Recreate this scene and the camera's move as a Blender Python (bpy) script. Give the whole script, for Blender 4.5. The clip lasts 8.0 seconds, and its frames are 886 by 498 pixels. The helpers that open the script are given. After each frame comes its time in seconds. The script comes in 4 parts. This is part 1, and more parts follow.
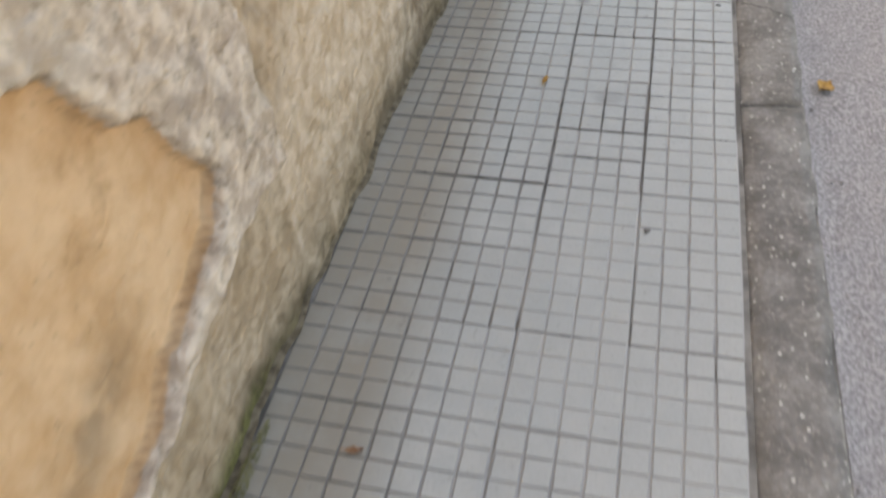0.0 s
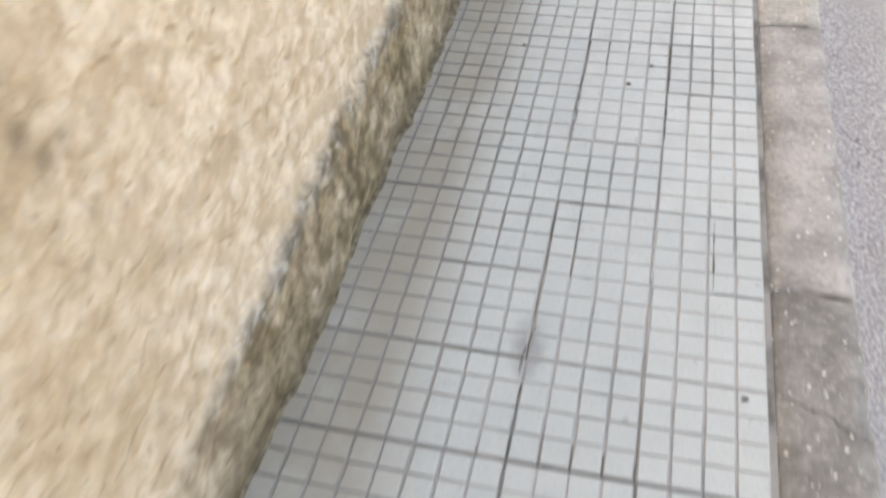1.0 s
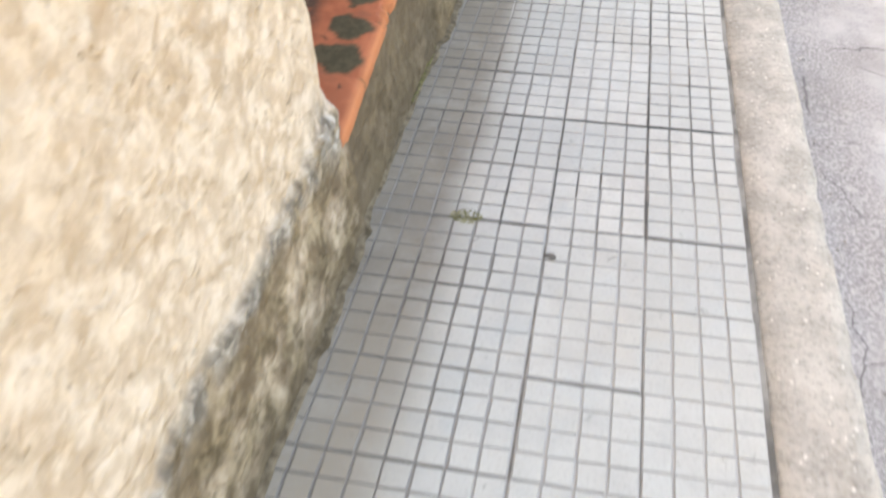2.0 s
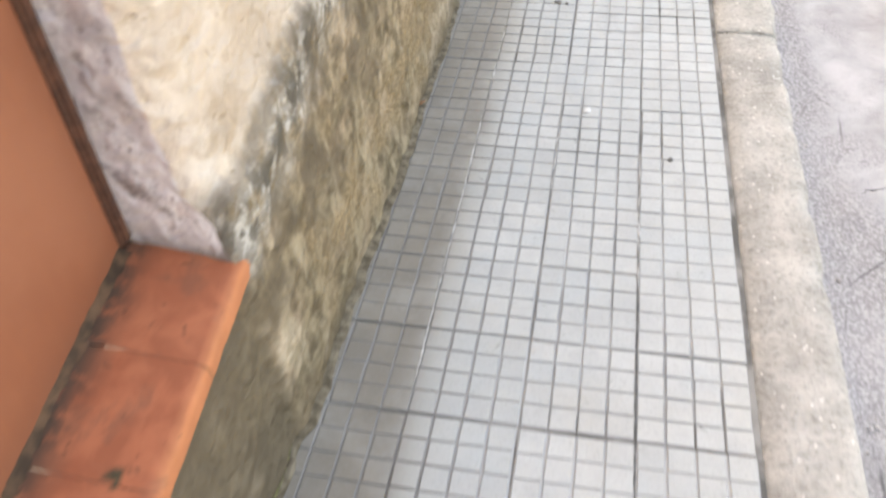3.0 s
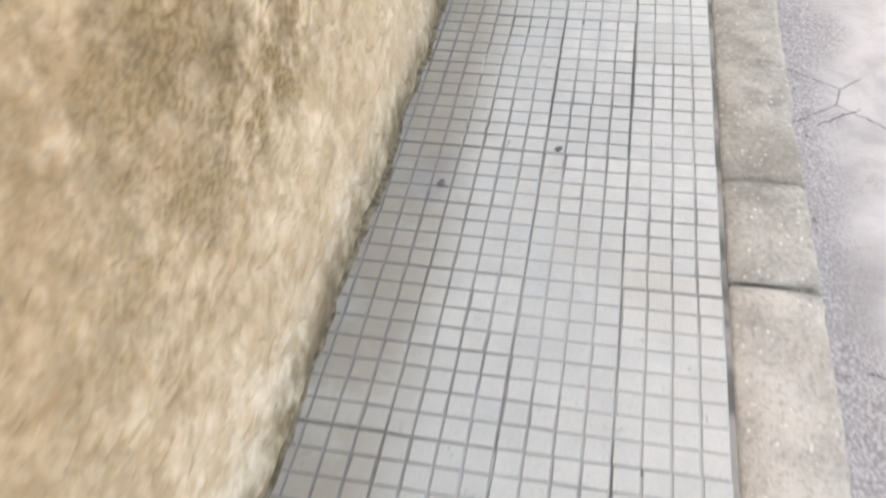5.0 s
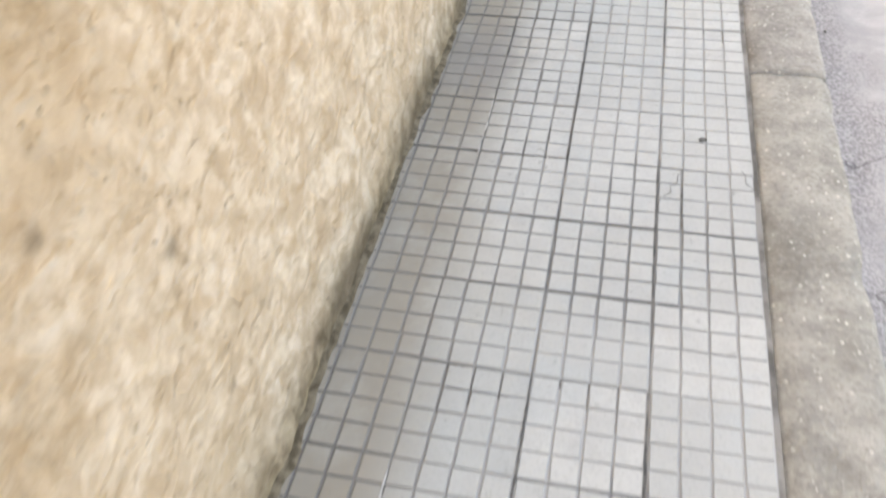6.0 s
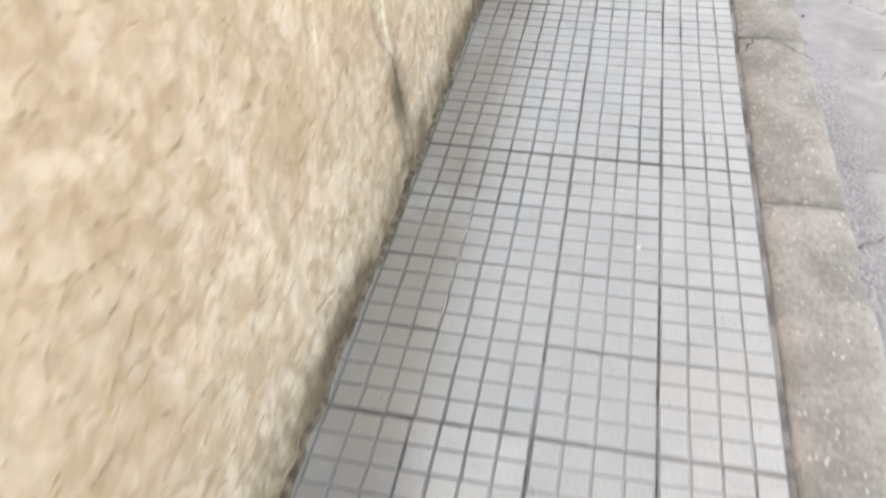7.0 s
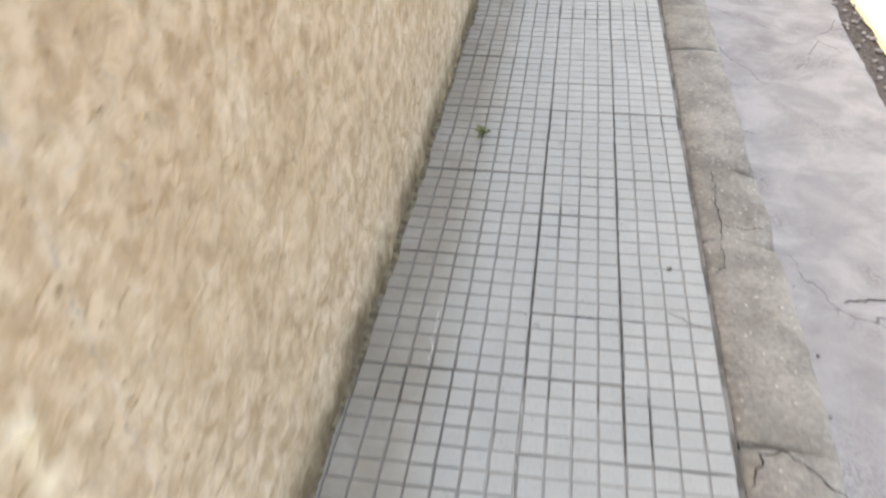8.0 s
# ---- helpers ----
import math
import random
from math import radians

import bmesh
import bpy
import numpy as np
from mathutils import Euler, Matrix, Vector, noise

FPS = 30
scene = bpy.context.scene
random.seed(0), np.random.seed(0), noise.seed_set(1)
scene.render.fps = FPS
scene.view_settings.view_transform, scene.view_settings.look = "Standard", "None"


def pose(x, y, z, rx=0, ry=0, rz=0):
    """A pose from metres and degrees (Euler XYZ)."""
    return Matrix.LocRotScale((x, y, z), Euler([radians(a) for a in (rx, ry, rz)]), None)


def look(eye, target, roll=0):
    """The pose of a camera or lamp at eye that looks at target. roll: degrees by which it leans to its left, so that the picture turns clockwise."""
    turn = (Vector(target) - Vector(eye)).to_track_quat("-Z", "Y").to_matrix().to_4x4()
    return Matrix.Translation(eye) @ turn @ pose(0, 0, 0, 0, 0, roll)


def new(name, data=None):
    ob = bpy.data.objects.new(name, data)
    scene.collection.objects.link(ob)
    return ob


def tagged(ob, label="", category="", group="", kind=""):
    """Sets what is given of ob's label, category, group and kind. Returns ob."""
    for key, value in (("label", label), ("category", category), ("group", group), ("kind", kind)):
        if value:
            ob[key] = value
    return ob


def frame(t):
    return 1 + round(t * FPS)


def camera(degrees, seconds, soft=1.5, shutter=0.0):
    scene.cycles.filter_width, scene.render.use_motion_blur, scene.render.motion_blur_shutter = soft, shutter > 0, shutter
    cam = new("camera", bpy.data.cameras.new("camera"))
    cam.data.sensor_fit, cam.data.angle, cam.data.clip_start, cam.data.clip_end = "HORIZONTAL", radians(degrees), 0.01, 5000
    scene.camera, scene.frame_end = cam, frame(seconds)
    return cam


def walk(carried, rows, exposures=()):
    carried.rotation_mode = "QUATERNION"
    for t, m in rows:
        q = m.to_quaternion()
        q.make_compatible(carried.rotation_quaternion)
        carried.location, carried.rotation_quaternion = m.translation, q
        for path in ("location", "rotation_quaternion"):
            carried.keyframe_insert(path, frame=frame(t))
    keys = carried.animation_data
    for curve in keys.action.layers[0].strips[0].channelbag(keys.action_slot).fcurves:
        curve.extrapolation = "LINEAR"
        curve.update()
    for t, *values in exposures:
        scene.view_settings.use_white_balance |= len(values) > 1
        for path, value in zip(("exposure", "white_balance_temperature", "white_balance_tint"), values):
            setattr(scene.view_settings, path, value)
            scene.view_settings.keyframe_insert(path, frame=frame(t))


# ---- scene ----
cam = camera(57.5, 8.0, soft=2.3, shutter=0.22)
PATH = [
    (0.00, (-0.253, -0.700, 1.175), 16.77, -46.21, -5.77),
    (0.50, (-0.294, -0.071, 1.178), 15.51, -45.42, -5.71),
    (1.00, (-0.275, 0.588, 1.163), 17.53, -46.90, -5.80),
    (1.20, (-0.273, 0.908, 1.144), 17.44, -45.80, -5.47),
    (1.50, (-0.297, 1.296, 1.136), 15.73, -44.76, -4.22),
    (1.75, (-0.320, 1.611, 1.131), 14.14, -43.92, -3.06),
    (2.00, (-0.342, 1.923, 1.128), 12.57, -43.18, -2.00),
    (2.30, (-0.363, 2.300, 1.125), 10.97, -42.54, -1.11),
    (2.50, (-0.343, 2.556, 1.133), 11.52, -43.73, -2.94),
    (2.70, (-0.336, 2.804, 1.169), 12.77, -42.51, -3.77),
    (3.00, (-0.333, 3.199, 1.210), 12.88, -43.98, -3.49),
    (3.50, (-0.325, 3.821, 1.201), 13.71, -43.90, -2.82),
    (4.00, (-0.333, 4.438, 1.206), 14.22, -47.08, -1.74),
    (4.20, (-0.332, 4.682, 1.264), 13.72, -47.61, -2.49),
    (4.50, (-0.316, 5.063, 1.274), 13.91, -47.45, -3.36),
    (4.75, (-0.300, 5.382, 1.278), 14.17, -47.26, -4.10),
    (5.00, (-0.286, 5.702, 1.275), 14.38, -46.97, -4.74),
    (5.30, (-0.276, 6.089, 1.258), 14.34, -46.48, -5.22),
    (5.50, (-0.314, 6.363, 1.157), 12.54, -45.01, -3.65),
    (6.00, (-0.323, 6.965, 1.162), 14.87, -45.33, -3.96),
    (6.50, (-0.341, 7.582, 1.112), 13.71, -43.34, -3.41),
    (7.00, (-0.353, 8.212, 1.111), 13.18, -41.70, -2.15),
    (7.50, (-0.325, 8.796, 1.196), 9.36, -38.52, -2.56),
    (7.60, (-0.352, 8.896, 1.245), 8.54, -38.48, -1.56),
    (7.80, (-0.348, 9.162, 1.189), 9.96, -37.39, -1.17),
    (8.00, (-0.366, 9.410, 1.229), 9.55, -37.07, -1.54),
]
KELVIN, TINT = 9700, 12
EXPOSURES = [(t, v, KELVIN, TINT) for t, v in ((0.0, 1.72), (0.5, 1.72), (1.0, 2.26), (2.4, 2.52), (3.0, 2.56), (4.0, 2.35), (5.5, 2.38), (6.5, 2.32), (7.0, 2.31), (7.4, 2.38), (7.6, 2.12), (8.0, 2.05))]
walk(cam, [(t, pose(*e, 90 + pitch, 0, yaw) @ pose(0, 0, 0, 0, 0, roll)) for t, e, yaw, pitch, roll in PATH], EXPOSURES)

# ---------------------------------------------------------------- light
SUN_UP = radians(63)
world = bpy.data.worlds.new("sky")
scene.world = world
world.use_nodes = True
wn = world.node_tree.nodes
sky = wn.new("ShaderNodeTexSky")
sky.sky_type = "NISHITA"
sky.sun_disc = False
sky.sun_elevation = SUN_UP
sky.sun_rotation = radians(270)
sky.air_density, sky.dust_density, sky.ozone_density = 1.0, 2.5, 1.0
world.node_tree.links.new(sky.outputs[0], wn["Background"].inputs[0])
wn["Background"].inputs[1].default_value = 0.15

sun = new("sun", bpy.data.lights.new("sun", "SUN"))
sun.data.energy, sun.data.angle, sun.data.color = 4.0, radians(0.6), (1.0, 0.94, 0.84)
sun.matrix_world = look((-10 * math.cos(SUN_UP), 0.6, 10 * math.sin(SUN_UP)), (0, 0, 0))


# ---------------------------------------------------------------- material helpers
class Nodes:
    """A small writer of node materials."""

    def __init__(self, name, rough=0.85, spec=0.3):
        self.m = bpy.data.materials.new(name)
        self.m.use_nodes = True
        self.t = self.m.node_tree
        self.b = self.t.nodes["Principled BSDF"]
        self.b.inputs["Roughness"].default_value = rough
        self.b.inputs["Specular IOR Level"].default_value = spec
        self.pos = self.t.nodes.new("ShaderNodeNewGeometry").outputs["Position"]

    def put(self, value, socket):
        if isinstance(value, bpy.types.NodeSocket):
            self.t.links.new(value, socket)
        elif isinstance(value, (tuple, list)):
            socket.default_value = (*value, 1.0) if len(value) == 3 else value
        else:
            socket.default_value = value

    def noise(self, scale, detail=4.0, rough=0.55, where=None, warp=0.0):
        n = self.t.nodes.new("ShaderNodeTexNoise")
        self.put(where or self.pos, n.inputs["Vector"])
        self.put(scale, n.inputs["Scale"])
        self.put(detail, n.inputs["Detail"])
        self.put(rough, n.inputs["Roughness"])
        self.put(warp, n.inputs["Distortion"])
        return n.outputs["Fac"]

    def voronoi(self, scale, out="Distance", feature="F1", where=None):
        n = self.t.nodes.new("ShaderNodeTexVoronoi")
        n.feature = feature
        self.put(where or self.pos, n.inputs["Vector"])
        self.put(scale, n.inputs["Scale"])
        return n.outputs[out]

    def stretch(self, x, y, z):
        n = self.t.nodes.new("ShaderNodeMapping")
        self.put(self.pos, n.inputs["Vector"])
        n.inputs["Scale"].default_value = (x, y, z)
        return n.outputs[0]

    def ramp(self, fac, lo, hi, a=0.0, b=1.0):
        n = self.t.nodes.new("ShaderNodeMapRange")
        n.interpolation_type = "SMOOTHSTEP"
        self.put(fac, n.inputs["Value"])
        for k, v in (("From Min", lo), ("From Max", hi), ("To Min", a), ("To Max", b)):
            n.inputs[k].default_value = v
        return n.outputs["Result"]

    def math(self, op, a, b=0.0):
        n = self.t.nodes.new("ShaderNodeMath")
        n.operation = op
        self.put(a, n.inputs[0])
        self.put(b, n.inputs[1])
        return n.outputs[0]

    def mix(self, fac, a, b, mode="MIX"):
        n = self.t.nodes.new("ShaderNodeMix")
        n.data_type, n.blend_type = "RGBA", mode
        self.put(fac, n.inputs[0])
        self.put(a, n.inputs[6])
        self.put(b, n.inputs[7])
        return n.outputs[2]

    def attr(self, name):
        n = self.t.nodes.new("ShaderNodeAttribute")
        n.attribute_name = name
        return n.outputs["Fac"]

    def rand(self):
        return self.t.nodes.new("ShaderNodeObjectInfo").outputs["Random"]

    def done(self, colour, height=None, strength=0.5, distance=0.002):
        self.put(colour, self.b.inputs["Base Color"])
        if height is not None:
            n = self.t.nodes.new("ShaderNodeBump")
            n.inputs["Strength"].default_value = strength
            n.inputs["Distance"].default_value = distance
            self.put(height, n.inputs["Height"])
            self.t.links.new(n.outputs[0], self.b.inputs["Normal"])
        return self.m


# ---------------------------------------------------------------- materials
def wall_plaster():
    n = Nodes("wall_plaster", 0.92, 0.2)
    big = n.noise(2.6, 5, 0.6)
    mid = n.noise(13, 5, 0.62)
    lump = n.noise(26, 4, 0.58)
    fine = n.noise(95, 4, 0.65)
    drip = n.noise(1.0, 6, 0.68, n.stretch(14, 24, 6))
    col = n.mix(n.ramp(mid, 0.34, 0.64), (0.545, 0.418, 0.295), (0.70, 0.578, 0.452))
    col = n.mix(n.ramp(lump, 0.46, 0.66, 0, 0.5), col, (0.79, 0.68, 0.56))
    col = n.mix(n.ramp(big, 0.46, 0.66, 0, 0.6), col, (0.48, 0.355, 0.235))
    col = n.mix(n.ramp(n.noise(5.5, 5, 0.66, warp=0.5), 0.52, 0.68, 0, 0.55), col, (0.50, 0.365, 0.245))
    col = n.mix(n.ramp(drip, 0.56, 0.72, 0, 0.45), col, (0.74, 0.67, 0.55))
    col = n.mix(n.math("MULTIPLY", n.attr("tan"), n.ramp(n.noise(4.5, 4, 0.6, warp=0.4), 0.34, 0.60, 0.35, 1.0)), col, n.mix(n.ramp(lump, 0.36, 0.62), (0.375, 0.27, 0.172), (0.52, 0.39, 0.268)))
    # coarse grey coat
    gcol = n.mix(n.ramp(lump, 0.36, 0.64), (0.46, 0.37, 0.295), (0.71, 0.61, 0.51))
    gcol = n.mix(n.ramp(n.noise(5, 6, 0.7), 0.52, 0.66, 0, 0.6), gcol, (0.34, 0.285, 0.245))
    gcol = n.mix(n.ramp(n.noise(42, 4, 0.65), 0.56, 0.66, 0, 0.5), gcol, (0.24, 0.19, 0.135))
    gcol = n.mix(n.ramp(big, 0.50, 0.72, 0, 0.4), gcol, (0.72, 0.645, 0.52))
    col = n.mix(n.attr("grey"), col, gcol)
    # older ochre coat laid bare
    pcol = n.mix(n.ramp(n.noise(6, 6, 0.65), 0.36, 0.64), (0.60, 0.372, 0.20), (0.74, 0.515, 0.325))
    pcol = n.mix(n.ramp(n.noise(3.4, 5, 0.65), 0.52, 0.68, 0, 0.75), pcol, (0.36, 0.215, 0.105))
    pcol = n.mix(n.ramp(fine, 0.60, 0.75, 0, 0.25), pcol, (0.66, 0.48, 0.315))
    col = n.mix(n.ramp(n.math("ADD", n.attr("patch"), n.math("MULTIPLY", n.math("SUBTRACT", fine, 0.5), 0.5)), 0.40, 0.60), col, pcol)
    # damp, grown-over base
    base = n.mix(n.ramp(lump, 0.36, 0.66), (0.105, 0.079, 0.046), (0.32, 0.25, 0.158))
    base = n.mix(n.ramp(n.noise(7, 6, 0.7), 0.48, 0.62, 0, 0.75), base, (0.15, 0.108, 0.068))
    base = n.mix(n.ramp(n.noise(1.0, 5, 0.65, n.stretch(12, 14, 4)), 0.54, 0.66, 0, 0.5), base, (0.50, 0.41, 0.285))
    damp = n.math("MULTIPLY", n.attr("damp"), n.ramp(n.noise(8, 6, 0.7), 0.30, 0.56, 0.25, 1.0))
    col = n.mix(damp, col, base)
    # ochre-brown run marks
    run = n.math("MULTIPLY", n.attr("brown"), n.ramp(n.noise(10, 6, 0.72), 0.36, 0.58))
    col = n.mix(run, col, n.mix(n.ramp(fine, 0.4, 0.6), (0.20, 0.14, 0.077), (0.35, 0.255, 0.152)))
    # pale lichen and lime
    lich = n.math("MULTIPLY", n.attr("lichen"), n.ramp(n.noise(18, 6, 0.7), 0.38, 0.54))
    col = n.mix(lich, col, n.mix(n.ramp(n.noise(45, 3), 0.46, 0.60), (0.32, 0.295, 0.26), (0.57, 0.54, 0.495)))
    dark = n.math("MULTIPLY", n.attr("lichen"), n.ramp(n.noise(19, 6, 0.7, n.stretch(1.2, 1.2, 0.8)), 0.48, 0.58))
    col = n.mix(dark, col, (0.12, 0.105, 0.085))
    # lilac-grey limewash with dark blotches
    lime = n.mix(n.ramp(n.noise(9, 5, 0.58, warp=0.4), 0.36, 0.62), (0.44, 0.405, 0.41), (0.72, 0.68, 0.68))
    lime = n.mix(n.ramp(n.noise(6, 5, 0.66, warp=0.5), 0.54, 0.66, 0, 0.75), lime, (0.21, 0.185, 0.185))
    lime = n.mix(n.ramp(n.noise(48, 4, 0.65), 0.57, 0.68, 0, 0.45), lime, (0.22, 0.195, 0.19))
    col = n.mix(n.attr("limed"), col, lime)
    col = n.mix(n.attr("ridge"), col, (0.83, 0.745, 0.59))
    # dark marks: stains, plus shade painted in pits, edges and under the sill
    col = n.mix(n.attr("stain_shade"), col, (0.13, 0.10, 0.068))
    col = n.mix(n.attr("moss"), col, n.mix(n.ramp(fine, 0.4, 0.6), (0.07, 0.075, 0.025), (0.17, 0.17, 0.06)))
    pits = n.math("MULTIPLY", n.ramp(n.voronoi(48), 0.10, 0.26, 1.0, 0.0), n.ramp(n.noise(23, 3), 0.48, 0.60))
    col = n.mix(n.math("MULTIPLY", pits, 0.22), col, (0.20, 0.15, 0.085))
    soft = n.noise(28, 1.5, 0.5, warp=0.6)
    h = n.math("ADD", n.math("MULTIPLY", soft, 2.6), n.math("ADD", n.math("MULTIPLY", n.noise(11, 2, 0.5), 2.4), n.math("MULTIPLY", fine, 0.35)))
    h = n.math("SUBTRACT", h, n.math("MULTIPLY", pits, 0.35))
    h = n.math("MULTIPLY", h, n.ramp(n.attr("patch"), 0.0, 1.0, 1.0, 0.4))
    return n.done(col, h, 1.0, 0.0062)


def tile_face():
    n = Nodes("tile_face", 0.78, 0.5)
    big = n.noise(2.3, 4, 0.6)
    mid = n.noise(12, 4, 0.6)
    fine = n.noise(170, 3, 0.6)
    tone = n.mix(n.rand(), (0.445, 0.459, 0.438), (0.53, 0.536, 0.507))
    col = n.mix(n.ramp(mid, 0.35, 0.70, 0, 0.55), tone, (0.41, 0.42, 0.41))
    col = n.mix(n.ramp(big, 0.52, 0.72, 0, 0.4), col, (0.43, 0.405, 0.35))
    blue = n.math("MULTIPLY", n.ramp(n.noise(7, 3, 0.5), 0.56, 0.66), 0.28)
    col = n.mix(blue, col, (0.43, 0.475, 0.48))
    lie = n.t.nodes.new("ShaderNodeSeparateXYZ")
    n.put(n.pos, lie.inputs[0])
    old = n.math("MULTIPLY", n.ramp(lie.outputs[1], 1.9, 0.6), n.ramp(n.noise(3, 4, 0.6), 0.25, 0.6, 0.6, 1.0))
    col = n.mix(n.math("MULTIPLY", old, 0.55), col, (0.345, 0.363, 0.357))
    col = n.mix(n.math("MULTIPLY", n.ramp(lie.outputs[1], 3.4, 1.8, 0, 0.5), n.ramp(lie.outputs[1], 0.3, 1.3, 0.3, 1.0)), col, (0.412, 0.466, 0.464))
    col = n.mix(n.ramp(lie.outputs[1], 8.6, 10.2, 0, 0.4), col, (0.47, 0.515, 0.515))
    # dirt plus shade, both painted in, towards the wall side of the walk
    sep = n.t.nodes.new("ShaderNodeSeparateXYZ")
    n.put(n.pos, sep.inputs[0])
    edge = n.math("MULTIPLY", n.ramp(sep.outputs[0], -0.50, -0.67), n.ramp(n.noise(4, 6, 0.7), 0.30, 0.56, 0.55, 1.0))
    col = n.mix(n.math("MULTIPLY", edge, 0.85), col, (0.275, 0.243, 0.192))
    # stronger along the middle stretch: the same dirt and painted shade, made blotchy
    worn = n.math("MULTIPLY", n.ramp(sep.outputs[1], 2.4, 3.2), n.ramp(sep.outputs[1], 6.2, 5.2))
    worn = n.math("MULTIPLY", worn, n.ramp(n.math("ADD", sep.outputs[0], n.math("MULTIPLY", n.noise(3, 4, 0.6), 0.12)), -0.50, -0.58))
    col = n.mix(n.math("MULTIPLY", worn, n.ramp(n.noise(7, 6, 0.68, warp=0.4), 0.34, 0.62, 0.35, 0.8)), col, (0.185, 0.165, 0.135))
    # old spills and soot smears
    for cx, cy, rx, ry, amount in ((-0.412, 5.73, 0.024, 0.24, 0.6), (-0.40, 1.42, 0.040, 0.085, 0.65), (-0.66, 8.78, 0.15, 0.24, 0.5), (-0.66, 7.08, 0.10, 0.13, 0.45), (-0.29, 0.93, 0.05, 0.04, 0.35)):
        dx = n.math("DIVIDE", n.math("SUBTRACT", sep.outputs[0], cx), rx)
        dy = n.math("DIVIDE", n.math("SUBTRACT", sep.outputs[1], cy), ry)
        d = n.math("SQRT", n.math("ADD", n.math("MULTIPLY", dx, dx), n.math("MULTIPLY", dy, dy)))
        d = n.math("ADD", d, n.math("MULTIPLY", n.math("SUBTRACT", n.noise(22, 5, 0.65), 0.5), 1.2))
        col = n.mix(n.ramp(d, 1.05, 0.25, 0, amount), col, (0.20, 0.20, 0.205))
    spots = n.ramp(n.noise(26, 5, 0.7, warp=0.8), 0.63, 0.72, 0, 0.55)
    col = n.mix(spots, col, (0.17, 0.16, 0.145))
    col = n.mix(n.ramp(fine, 0.45, 0.75, 0, 0.35), col, (0.27, 0.27, 0.26))
    h = n.math("ADD", n.math("MULTIPLY", fine, 0.4), mid)
    n.put(n.ramp(mid, 0.3, 0.7, 0.38, 0.62), n.b.inputs["Roughness"])
    return n.done(col, h, 0.35, 0.002)


def groove_dirt():
    n = Nodes("groove_dirt", 0.95, 0.1)
    a = n.noise(2.4, 5, 0.6)
    col = n.mix(n.ramp(a, 0.32, 0.54), (0.26, 0.263, 0.258), (0.42, 0.423, 0.413))
    col = n.mix(n.ramp(n.noise(16, 3), 0.62, 0.72, 0, 0.4), col, (0.40, 0.39, 0.365))
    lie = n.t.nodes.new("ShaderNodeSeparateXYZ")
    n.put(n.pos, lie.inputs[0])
    # grooves darken towards the wall, as the tile faces do
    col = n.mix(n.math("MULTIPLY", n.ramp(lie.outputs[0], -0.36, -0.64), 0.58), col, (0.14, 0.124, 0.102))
    return n.done(col, n.noise(90, 3), 0.5, 0.002)


def joint_mortar():
    n = Nodes("joint_mortar", 0.95, 0.1)
    a = n.noise(6, 5, 0.65, warp=0.4)
    col = n.mix(n.ramp(a, 0.40, 0.62), (0.125, 0.12, 0.11), (0.29, 0.28, 0.26))
    col = n.mix(n.ramp(n.noise(9, 3), 0.66, 0.74, 0, 0.6), col, (0.36, 0.35, 0.32))
    return n.done(col, n.noise(120, 3), 0.6, 0.003)


def kerb_stone_mat(name, lo, hi, stain):
    n = Nodes(name, 0.9, 0.25)
    mid = n.noise(7, 6, 0.68)
    grain = n.noise(85, 4, 0.7)
    col = n.mix(n.ramp(mid, 0.33, 0.66), lo, hi)
    col = n.mix(n.ramp(n.noise(3.0, 6, 0.68), 0.50, 0.66, 0, stain), col, (0.12, 0.112, 0.10))
    col = n.mix(n.ramp(grain, 0.50, 0.66, 0, 0.4), col, (0.15, 0.14, 0.12))
    col = n.mix(n.ramp(grain, 0.46, 0.34, 0, 0.35), col, (0.58, 0.55, 0.49))
    fleck = n.ramp(n.voronoi(52), 0.13, 0.22, 1.0, 0.0)
    fleck = n.math("MULTIPLY", fleck, n.ramp(n.noise(40, 2), 0.48, 0.56))
    col = n.mix(n.math("MULTIPLY", fleck, 0.9), col, (0.74, 0.72, 0.67))
    col = n.mix(n.math("MULTIPLY", n.rand(), 0.15), col, (0.36, 0.33, 0.28))
    h = n.math("ADD", n.math("MULTIPLY", mid, 1.6), grain)
    return n.done(col, h, 0.9, 0.006)


